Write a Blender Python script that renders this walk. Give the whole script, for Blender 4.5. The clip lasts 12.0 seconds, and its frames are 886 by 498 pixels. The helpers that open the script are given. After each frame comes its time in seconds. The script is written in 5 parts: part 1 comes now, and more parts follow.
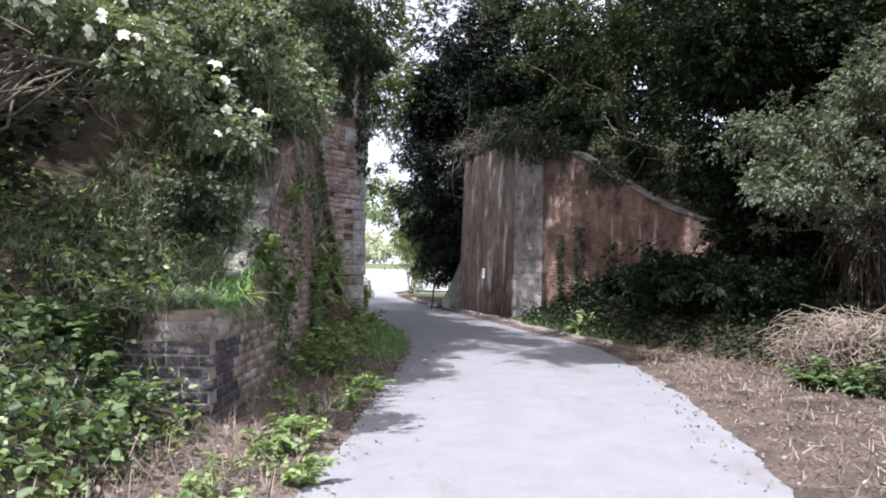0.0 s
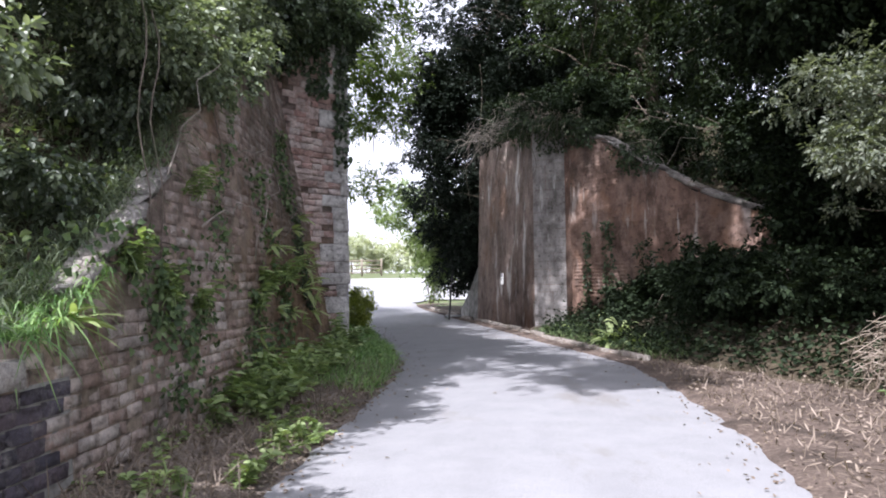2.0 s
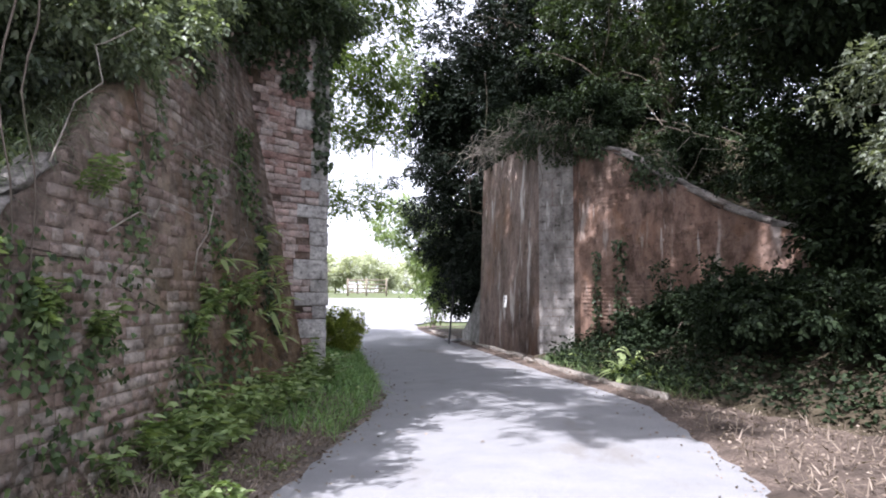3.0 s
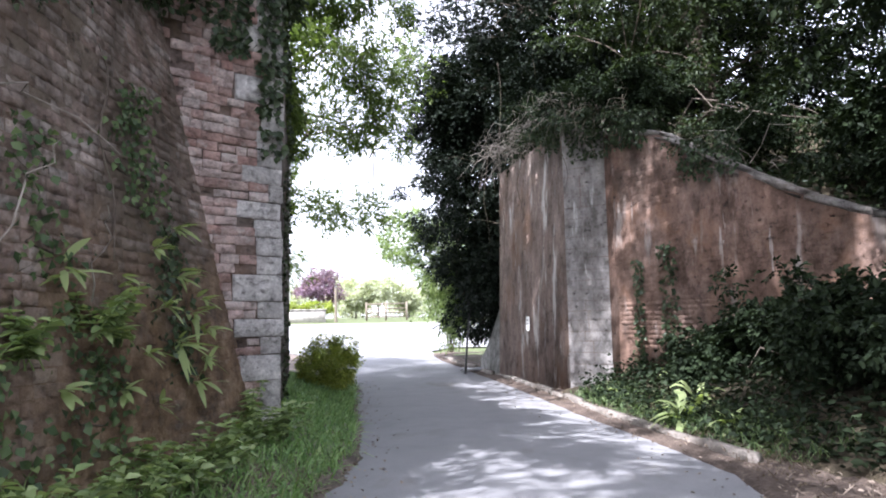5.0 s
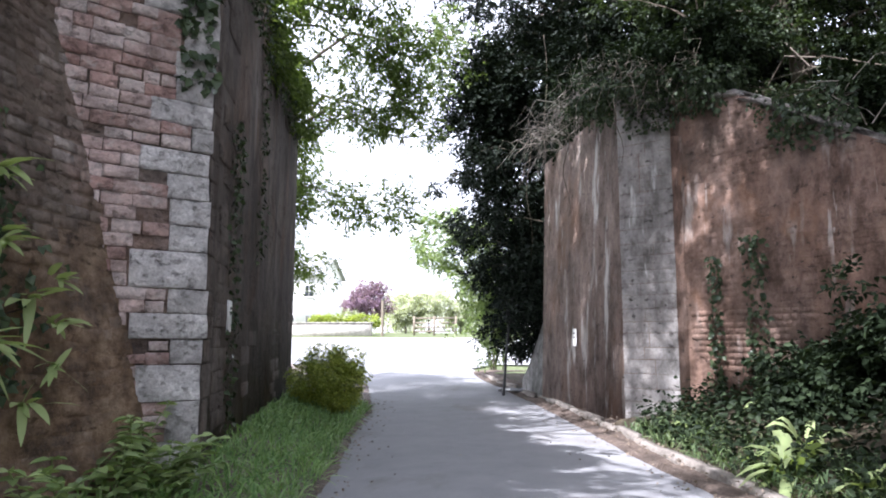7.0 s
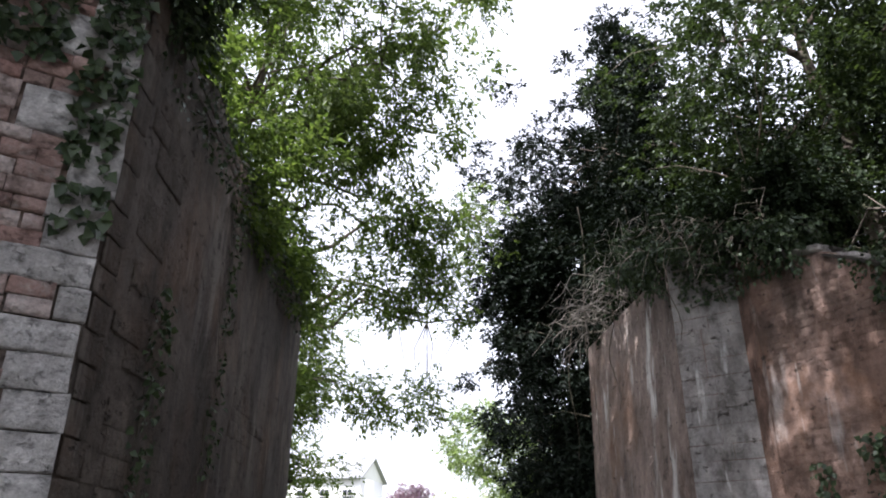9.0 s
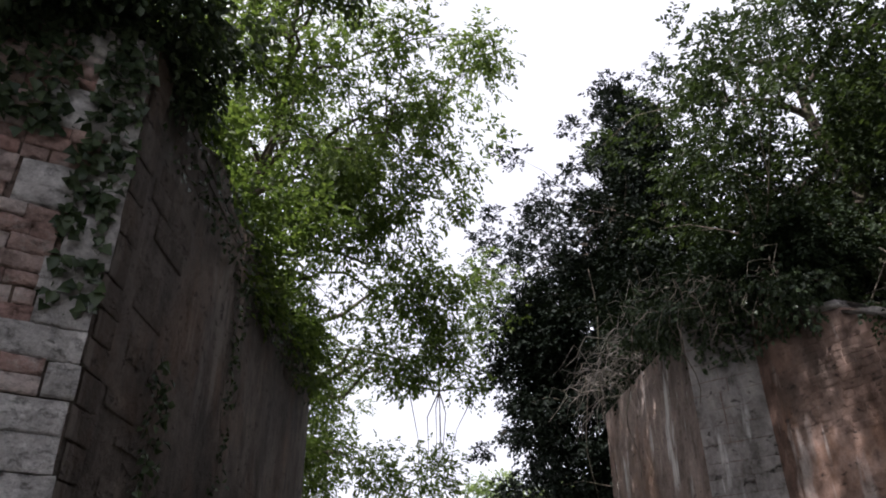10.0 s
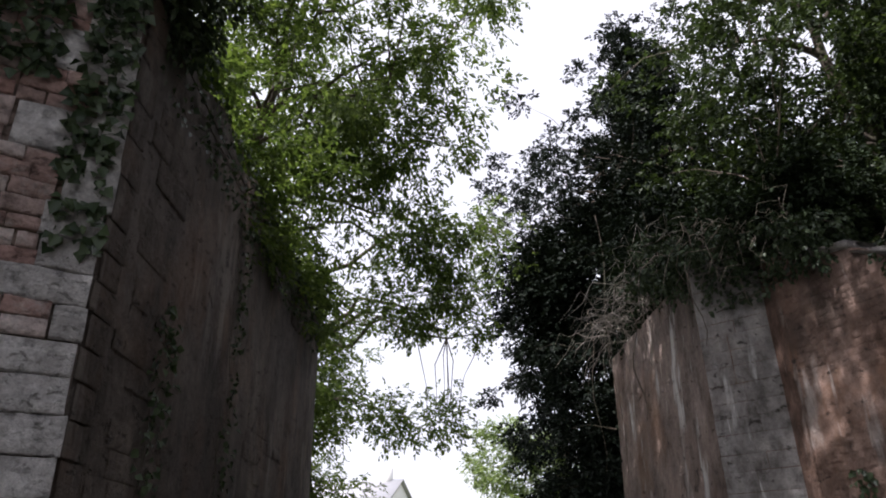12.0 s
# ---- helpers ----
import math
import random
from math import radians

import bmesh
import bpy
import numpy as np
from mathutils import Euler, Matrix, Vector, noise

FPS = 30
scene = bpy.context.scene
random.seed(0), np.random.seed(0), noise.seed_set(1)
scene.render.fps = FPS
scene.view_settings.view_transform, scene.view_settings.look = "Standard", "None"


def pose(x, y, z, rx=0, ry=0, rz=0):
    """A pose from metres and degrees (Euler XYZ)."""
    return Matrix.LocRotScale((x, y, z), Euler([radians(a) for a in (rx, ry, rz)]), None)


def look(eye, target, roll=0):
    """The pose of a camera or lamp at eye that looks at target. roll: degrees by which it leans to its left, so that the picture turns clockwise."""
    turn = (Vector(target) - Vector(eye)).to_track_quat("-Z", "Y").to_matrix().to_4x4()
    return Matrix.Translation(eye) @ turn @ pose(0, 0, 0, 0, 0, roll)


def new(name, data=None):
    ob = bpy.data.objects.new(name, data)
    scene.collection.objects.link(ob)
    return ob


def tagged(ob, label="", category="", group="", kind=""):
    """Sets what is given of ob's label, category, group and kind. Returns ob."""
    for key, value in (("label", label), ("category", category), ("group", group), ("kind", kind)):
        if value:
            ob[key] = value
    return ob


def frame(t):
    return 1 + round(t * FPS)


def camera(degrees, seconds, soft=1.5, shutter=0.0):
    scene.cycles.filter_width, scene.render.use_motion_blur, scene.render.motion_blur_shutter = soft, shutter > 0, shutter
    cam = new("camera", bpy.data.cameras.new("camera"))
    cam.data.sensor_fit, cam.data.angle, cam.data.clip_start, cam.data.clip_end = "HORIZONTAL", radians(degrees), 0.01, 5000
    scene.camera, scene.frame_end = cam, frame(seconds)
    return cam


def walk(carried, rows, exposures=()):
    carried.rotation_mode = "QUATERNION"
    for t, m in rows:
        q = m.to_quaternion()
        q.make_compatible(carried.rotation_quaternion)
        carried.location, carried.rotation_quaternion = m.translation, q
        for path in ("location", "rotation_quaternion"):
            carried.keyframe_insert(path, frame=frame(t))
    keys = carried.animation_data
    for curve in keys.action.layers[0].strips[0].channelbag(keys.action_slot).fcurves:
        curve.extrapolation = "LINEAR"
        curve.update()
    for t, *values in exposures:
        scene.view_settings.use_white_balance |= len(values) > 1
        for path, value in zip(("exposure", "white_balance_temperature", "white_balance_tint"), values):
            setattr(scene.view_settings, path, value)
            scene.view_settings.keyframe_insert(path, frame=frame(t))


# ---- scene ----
cam = camera(64.8, 12.0, soft=1.9)
PATH = [
    (0, (0.243, 0.315, 1.309), (0.214, 2.313, 1.373), 1.1),
    (0.5, (0.352, 0.706, 1.28), (0.301, 2.704, 1.353), 1.9),
    (1, (0.49, 1.295, 1.251), (0.39, 3.292, 1.302), 0.2),
    (1.5, (0.619, 1.869, 1.264), (0.528, 3.865, 1.328), 0.0),
    (2, (0.795, 2.452, 1.275), (0.666, 4.446, 1.362), -0.7),
    (2.5, (0.933, 3.047, 1.271), (0.846, 5.043, 1.365), 1.6),
    (3, (0.991, 3.744, 1.297), (0.833, 5.733, 1.443), 0.2),
    (3.2, (1.025, 3.999, 1.307), (0.842, 5.987, 1.433), -2.5),
    (4.8, (1.107, 6.073, 1.34), (0.913, 8.057, 1.498), -1.4),
    (5, (1.14, 6.319, 1.318), (0.908, 8.294, 1.529), -1.1),
    (5.5, (1.222, 6.936, 1.292), (0.964, 8.912, 1.461), 0.8),
    (6, (1.256, 7.543, 1.255), (0.974, 9.519, 1.384), 0.8),
    (6.5, (1.337, 8.14, 1.221), (0.981, 10.106, 1.305), 1.6),
    (6.7, (1.359, 8.348, 1.2), (0.988, 10.307, 1.348), 0.6),
    (8.3, (1.352, 10.099, 1.329), (0.878, 11.959, 1.888), -0.7),
    (8.5, (1.383, 10.238, 1.365), (0.838, 12.061, 1.98), -0.4),
    (9, (1.364, 10.521, 1.519), (0.871, 12.29, 2.312), 0.2),
    (9.5, (1.366, 10.649, 1.558), (0.861, 12.343, 2.495), 0.8),
    (10, (1.407, 10.645, 1.556), (0.901, 12.323, 2.519), -0.7),
    (10.5, (1.381, 10.665, 1.583), (0.871, 12.334, 2.56), -0.4),
    (11, (1.378, 10.663, 1.586), (0.855, 12.327, 2.564), -0.0),
    (11.5, (1.371, 10.688, 1.567), (0.845, 12.37, 2.512), -0.3),
    (12, (1.388, 10.716, 1.514), (0.845, 12.448, 2.355), -1.1),
]
EXPOSURES = [(0, 1.17, 5900, 19), (2.5, 1.36, 5900, 19), (5, 1.84, 5800, 18), (6.5, 1.8, 5800, 18), (8.3, 1.58, 5850, 17), (9.2, 1.12, 6000, 17), (10, 0.62, 6150, 19), (12, 0.56, 6150, 19)]
walk(cam, [(t, look(eye, target, roll)) for t, eye, target, roll in PATH], EXPOSURES)

# ---- light ----
SUN_DIR = Vector((-0.38, -0.42, 0.825)).normalized()
world = bpy.data.worlds.new("sky")
scene.world = world
world.use_nodes = True
wn = world.node_tree.nodes
sky = wn.new("ShaderNodeTexSky")
sky.sky_type = "NISHITA"
sky.sun_disc = False
sky.sun_elevation = math.asin(SUN_DIR.z)
sky.sun_rotation = math.atan2(SUN_DIR.x, SUN_DIR.y)
sky.dust_density = 4.0
sky.air_density = 1.0
haze = wn.new("ShaderNodeMix")
haze.data_type = "RGBA"
haze.inputs[0].default_value = 0.8
haze.inputs[7].default_value = (6.2, 6.2, 6.3, 1)
world.node_tree.links.new(sky.outputs["Color"], haze.inputs[6])
wn["Background"].inputs["Strength"].default_value = 0.15
world.node_tree.links.new(haze.outputs[2], wn["Background"].inputs["Color"])
sun_data = bpy.data.lights.new("sun", "SUN")
sun_data.energy = 4.3
sun_data.angle = radians(0.6)
sun_data.color = (1.0, 0.965, 0.91)
sun = new("sun", sun_data)
sun.matrix_world = look(Vector((0, 0, 40)) + SUN_DIR, (0, 0, 40))

# ---- materials ----


class Nodes:
    """Short hand for building one node material."""

    def __init__(self, name):
        self.mat = bpy.data.materials.new(name)
        self.mat.use_nodes = True
        self.t = self.mat.node_tree
        self.bsdf = self.t.nodes["Principled BSDF"]
        self.out = self.t.nodes["Material Output"]
        tc = self.t.nodes.new("ShaderNodeNewGeometry")
        self.pos = tc.outputs["Position"]
        self.island = tc.outputs["Random Per Island"]

    def add(self, kind, **settings):
        n = self.t.nodes.new(kind)
        for k, v in settings.items():
            if k in n.inputs:
                n.inputs[k].default_value = v
        return n

    def link(self, a, b):
        self.t.links.new(a, b)

    def noise(self, scale, detail=5.0, rough=0.6, stretch=(1, 1, 1), shift=(0, 0, 0)):
        m = self.add("ShaderNodeMapping")
        m.inputs["Scale"].default_value = stretch
        m.inputs["Location"].default_value = shift
        self.link(self.pos, m.inputs["Vector"])
        n = self.add("ShaderNodeTexNoise", Scale=scale, Detail=detail, Roughness=rough)
        self.link(m.outputs["Vector"], n.inputs["Vector"])
        return n.outputs["Fac"]

    def ramp(self, fac, stops):
        r = self.add("ShaderNodeValToRGB")
        e = r.color_ramp.elements
        while len(e) < len(stops):
            e.new(0.5)
        for el, (p, c) in zip(e, stops):
            el.position = p
            el.color = (*c, 1) if len(c) == 3 else c
        self.link(fac, r.inputs["Fac"])
        return r.outputs["Color"]

    def mask(self, fac, lo, hi):
        m = self.add("ShaderNodeMapRange")
        m.inputs["From Min"].default_value = lo
        m.inputs["From Max"].default_value = hi
        self.link(fac, m.inputs["Value"])
        return m.outputs["Result"]

    def mix(self, fac, a, b, mode="MIX"):
        m = self.t.nodes.new("ShaderNodeMix")
        m.data_type = "RGBA"
        m.blend_type = mode
        for value, sock in ((fac, m.inputs[0]), (a, m.inputs[6]), (b, m.inputs[7])):
            if isinstance(value, (int, float)):
                sock.default_value = value
            elif isinstance(value, tuple):
                sock.default_value = (*value, 1)
            else:
                self.link(value, sock)
        return m.outputs[2]

    def math(self, op, a, b=0.0):
        m = self.t.nodes.new("ShaderNodeMath")
        m.operation = op
        for value, sock in ((a, m.inputs[0]), (b, m.inputs[1])):
            if isinstance(value, (int, float)):
                sock.default_value = value
            else:
                self.link(value, sock)
        return m.outputs[0]

    def axis(self, k):
        n = self.add("ShaderNodeSeparateXYZ")
        self.link(self.pos, n.inputs[0])
        return n.outputs[k]

    def done(self, colour, rough=0.9, bump=None, strength=0.4, dist=0.02, spec=0.3):
        b = self.bsdf
        if isinstance(colour, tuple):
            b.inputs["Base Color"].default_value = (*colour, 1)
        else:
            self.link(colour, b.inputs["Base Color"])
        if isinstance(rough, (int, float)):
            b.inputs["Roughness"].default_value = rough
        else:
            self.link(rough, b.inputs["Roughness"])
        b.inputs["Specular IOR Level"].default_value = spec
        if bump is not None:
            n = self.add("ShaderNodeBump", Strength=strength, Distance=dist)
            self.link(bump, n.inputs["Height"])
            self.link(n.outputs["Normal"], b.inputs["Normal"])
        return self.mat


def weathering(n, c, damp=0.7, moss=0.6, rust=0.5):
    """Large damp, mossy and rusty patches that run across bricks and joints alike."""
    m = n.ramp(n.noise(2.6, 9, 0.75, (1, 1, 1.3), (1, 7, 3)), [(0.36, (0.55, 0.53, 0.51)), (0.5, (1.0, 0.98, 0.96)), (0.64, (1.45, 1.42, 1.38))])
    c = n.mix(1.0, c, m, "MULTIPLY")
    c = n.mix(n.math("MULTIPLY", n.mask(n.noise(0.75, 6, 0.65, (1, 1, 0.7), (2, 5, 1)), 0.47, 0.62), damp), c, (0.055, 0.05, 0.044))
    c = n.mix(n.math("MULTIPLY", n.mask(n.noise(1.4, 6, 0.7, (1, 1, 0.8), (9, 1, 4)), 0.53, 0.68), moss), c, (0.075, 0.072, 0.03))
    c = n.mix(n.math("MULTIPLY", n.mask(n.noise(1.1, 6, 0.7, (1, 1, 0.8), (4, 8, 6)), 0.52, 0.66), rust), c, (0.24, 0.125, 0.05))
    return c


def ochre_stain(n, c, amount):
    """The dark mossy stain of the left wall beside the pier, with a ragged rusty algae stain low on it."""
    y, z = n.axis(1), n.axis(2)
    ragged_edge = n.math("MULTIPLY", n.math("SUBTRACT", n.noise(1.3, 7, 0.7), 0.5), 2.6)
    low = n.mask(n.math("ADD", z, ragged_edge), 2.4, 1.3)
    near = n.mask(n.math("ADD", y, ragged_edge), 8.6, 10.4)
    tone = n.ramp(n.noise(4.5, 8, 0.75), [(0.34, (0.055, 0.037, 0.022)), (0.5, (0.2, 0.125, 0.068)), (0.66, (0.38, 0.275, 0.175))])
    c = n.mix(n.math("MULTIPLY", n.math("MULTIPLY", n.mask(n.noise(0.8, 6, 0.7, (1, 1, 0.7), (3, 1, 9)), 0.36, 0.52), near), 0.72), c, (0.1, 0.078, 0.054))
    return n.mix(n.math("MULTIPLY", n.math("MULTIPLY", low, near), amount), c, tone)


def leaf_material(name, dark, mid, light, rough=0.45, glow=0.35, spec=0.22):
    """Leaves that vary one by one and let some light through."""
    n = Nodes(name)
    big = n.noise(0.9, 3)
    f = n.math("ADD", n.math("MULTIPLY", n.island, 0.65), n.math("MULTIPLY", big, 0.4))
    c = n.ramp(f, [(0.12, dark), (0.5, mid), (0.92, light)])
    n.done(c, rough, spec=spec)
    tr = n.add("ShaderNodeBsdfTranslucent")
    tc = n.mix(1.0, c, (1.25, 1.35, 0.6), "MULTIPLY")
    n.link(tc, tr.inputs["Color"])
    mx = n.add("ShaderNodeMixShader")
    mx.inputs[0].default_value = glow
    n.link(n.bsdf.outputs[0], mx.inputs[1])
    n.link(tr.outputs[0], mx.inputs[2])
    n.link(mx.outputs[0], n.out.inputs["Surface"])
    return n.mat


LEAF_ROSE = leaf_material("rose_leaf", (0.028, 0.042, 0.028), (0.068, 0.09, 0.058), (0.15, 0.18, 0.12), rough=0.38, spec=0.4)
# Sunlight on the rose is put into this colour; pale grass shares it.
LEAF_SPRAY = leaf_material("lit_rose_pale_grass", (0.07, 0.09, 0.06), (0.15, 0.185, 0.12), (0.28, 0.32, 0.22), rough=0.38, spec=0.4)
LEAF_BRAMBLE = leaf_material("bramble_leaf", (0.03, 0.05, 0.024), (0.085, 0.13, 0.058), (0.19, 0.25, 0.115), glow=0.3)
# Undergrowth leaf with the wood's shade put into its colour.
LEAF_SHADE = leaf_material("shade_tinted_leaf", (0.009, 0.015, 0.008), (0.019, 0.029, 0.015), (0.042, 0.06, 0.03), rough=0.55, glow=0.12, spec=0.08)
# A weaker dose of the same shade, put into the leaf colour.
LEAF_MID = leaf_material("half_shade_tinted_leaf", (0.018, 0.029, 0.015), (0.036, 0.052, 0.025), (0.07, 0.095, 0.044), glow=0.3)
# Sun glare and distance haze are put into these leaf colours.
LEAF_GLARE = leaf_material("glare_washed_leaf", (0.26, 0.28, 0.2), (0.4, 0.42, 0.33), (0.55, 0.56, 0.48))
LEAF_BROWN = leaf_material("dead_bracken_leaf", (0.028, 0.021, 0.016), (0.058, 0.043, 0.033), (0.12, 0.092, 0.072), rough=0.8, glow=0.1)
LEAF_ASH = leaf_material("ash_leaf", (0.055, 0.085, 0.032), (0.1, 0.14, 0.05), (0.17, 0.215, 0.08), glow=0.55)
# Dark evergreen green, with the shade among the trees put into it too.
LEAF_DARK = leaf_material("shaded_evergreen_leaf", (0.007, 0.012, 0.008), (0.014, 0.021, 0.014), (0.034, 0.045, 0.032), rough=0.48, glow=0.06, spec=0.1)
LEAF_WEED = leaf_material("weed_leaf", (0.095, 0.135, 0.055), (0.21, 0.285, 0.115), (0.38, 0.46, 0.22), rough=0.38, spec=0.4)
LEAF_WOOD = leaf_material("wood_leaf", (0.024, 0.038, 0.02), (0.046, 0.066, 0.03), (0.085, 0.112, 0.05))
LEAF_GREY = leaf_material("greygreen_leaf", (0.07, 0.085, 0.06), (0.13, 0.15, 0.11), (0.24, 0.26, 0.2))
LEAF_IVY = leaf_material("ivy_leaf", (0.022, 0.036, 0.02), (0.045, 0.066, 0.032), (0.09, 0.12, 0.06), rough=0.35, glow=0.15)
LEAF_FERN = leaf_material("fern_leaf", (0.13, 0.18, 0.07), (0.28, 0.35, 0.15), (0.46, 0.51, 0.28), rough=0.4)
LEAF_GRASS = leaf_material("grass_blade", (0.085, 0.165, 0.058), (0.185, 0.31, 0.115), (0.32, 0.45, 0.19), rough=0.45, spec=0.35)
LEAF_PURPLE = leaf_material("purple_leaf", (0.1, 0.06, 0.1), (0.22, 0.14, 0.22), (0.36, 0.25, 0.36))
LEAF_HEDGE = leaf_material("hedge_leaf", (0.12, 0.16, 0.035), (0.27, 0.33, 0.06), (0.5, 0.53, 0.13))
LEAF_DEAD = leaf_material("dry_stalk", (0.1, 0.076, 0.058), (0.19, 0.15, 0.118), (0.36, 0.3, 0.245), rough=0.8, glow=0.1)
PETAL = leaf_material("white_petal", (0.7, 0.68, 0.64), (0.8, 0.78, 0.75), (0.85, 0.84, 0.82))


def bark_material(name, dark, light):
    n = Nodes(name)
    a = n.noise(14, 6, 0.65, (1, 1, 0.25))
    c = n.ramp(a, [(0.3, dark), (0.7, light)])
    c = n.mix(n.mask(n.noise(2.2, 4), 0.5, 0.75), c, (0.07, 0.085, 0.04))
    return n.done(c, 0.9, a, 0.7, 0.02)


BARK = bark_material("bark", (0.05, 0.04, 0.03), (0.15, 0.12, 0.095))
TWIG = bark_material("twig", (0.07, 0.056, 0.044), (0.2, 0.165, 0.135))
DRY_STICK = bark_material("dry_stick", (0.2, 0.16, 0.125), (0.46, 0.39, 0.32))
ROOT = bark_material("bleached_root", (0.19, 0.16, 0.135), (0.48, 0.43, 0.375))


def asphalt_material():
    n = Nodes("asphalt")
    fine = n.noise(160, 3, 0.7)
    mid = n.noise(2.2, 6, 0.65)
    c = n.ramp(mid, [(0.25, (0.165, 0.165, 0.172)), (0.75, (0.235, 0.235, 0.242))])
    c = n.mix(n.mask(fine, 0.45, 0.7), c, (0.3, 0.3, 0.305))
    c = n.mix(n.mask(n.noise(0.8, 6, 0.7, (1, 0.4, 1)), 0.56, 0.75), c, (0.16, 0.145, 0.13))
    return n.done(c, 0.85, fine, 0.35, 0.006)


def soil_material(name, dark, mid, light, scale=18):
    n = Nodes(name)
    a = n.noise(scale, 8, 0.7)
    c = n.ramp(a, [(0.25, dark), (0.5, mid), (0.78, light)])
    c = n.mix(n.mask(n.noise(1.7, 5), 0.45, 0.7), c, dark)
    return n.done(c, 0.95, a, 0.8, 0.04)


ASPHALT = asphalt_material()
# Asphalt of the junction, whitened in colour for the glare of the sun.
GLARE_ROAD = soil_material("glare_whitened_road", (0.26, 0.26, 0.26), (0.32, 0.32, 0.315), (0.4, 0.4, 0.39), 60)
LITTER = soil_material("leaf_litter", (0.045, 0.034, 0.027), (0.12, 0.09, 0.072), (0.27, 0.22, 0.185), 30)
STALK_LITTER = soil_material("pale_stalk_litter", (0.07, 0.056, 0.046), (0.19, 0.155, 0.128), (0.36, 0.31, 0.27), 34)
EARTH = soil_material("bank_earth", (0.025, 0.02, 0.013), (0.06, 0.048, 0.03), (0.12, 0.1, 0.065), 14)
FIELD = soil_material("ground_field", (0.06, 0.08, 0.03), (0.1, 0.12, 0.05), (0.17, 0.17, 0.09), 5)


def brick_piece_material(name, stops, moss=0.35, lime=0.3, damp=0.7, rust=0.5, wear=0.6, ochre=0.0):
    """Single bricks or stones, each with its own tone, with moss, soot and lime over them."""
    n = Nodes(name)
    info = n.add("ShaderNodeObjectInfo")
    r = n.math("FRACT", n.math("ADD", info.outputs["Random"], n.island))
    c = n.ramp(r, stops)
    g = n.noise(38, 7, 0.75)
    c = n.mix(n.math("MULTIPLY", n.mask(g, 0.42, 0.72), wear), c, (0.06, 0.046, 0.04))
    pits = n.noise(11, 8, 0.75, (1, 1, 1.6), (3, 3, 3))
    c = n.mix(n.math("MULTIPLY", n.mask(pits, 0.55, 0.63), wear), c, (0.045, 0.038, 0.034))
    c = n.mix(n.math("MULTIPLY", n.mask(n.noise(6, 7, 0.75), 0.52, 0.66), lime), c, (0.56, 0.54, 0.51))
    c = weathering(n, c, damp, moss, rust)
    if ochre:
        c = ochre_stain(n, c, ochre)
    rough = n.math("ADD", n.noise(60, 6, 0.7), n.math("MULTIPLY", n.noise(14, 7, 0.75), 2.5))
    hgt = n.math("SUBTRACT", rough, n.math("MULTIPLY", n.mask(pits, 0.55, 0.62), 1.5))
    return n.done(c, 0.92, hgt, 0.8, 0.022)


BRICK = brick_piece_material("old_red_brick", [(0.0, (0.37, 0.275, 0.235)), (0.4, (0.47, 0.365, 0.32)), (0.75, (0.6, 0.52, 0.47)), (1.0, (0.53, 0.475, 0.44))], 0.35, 0.6, 0.35, 0.3, 0.25, 0.8)
BRICK_PALE = brick_piece_material("pale_pier_brick", [(0.0, (0.42, 0.26, 0.225)), (0.3, (0.51, 0.365, 0.325)), (0.65, (0.6, 0.48, 0.44)), (1.0, (0.68, 0.59, 0.55))], 0.15, 0.6, 0.1, 0.1, 0.35)
PIER_STONE = brick_piece_material("pale_pier_stone", [(0.0, (0.54, 0.53, 0.51)), (0.5, (0.64, 0.63, 0.61)), (1.0, (0.72, 0.71, 0.69))], 0.2, 0.6, 0.15, 0.05, 0.35)
BRICK_BLUE = brick_piece_material("blue_brick", [(0.0, (0.055, 0.055, 0.075)), (0.5, (0.11, 0.1, 0.13)), (1.0, (0.16, 0.13, 0.15))], 0.15, 0.3, 0.2, 0.1)
STONE = brick_piece_material("grey_quoin_stone", [(0.0, (0.36, 0.325, 0.3)), (0.5, (0.44, 0.415, 0.395)), (1.0, (0.54, 0.515, 0.49))], 0.25, 0.85, 0.3, 0.2)


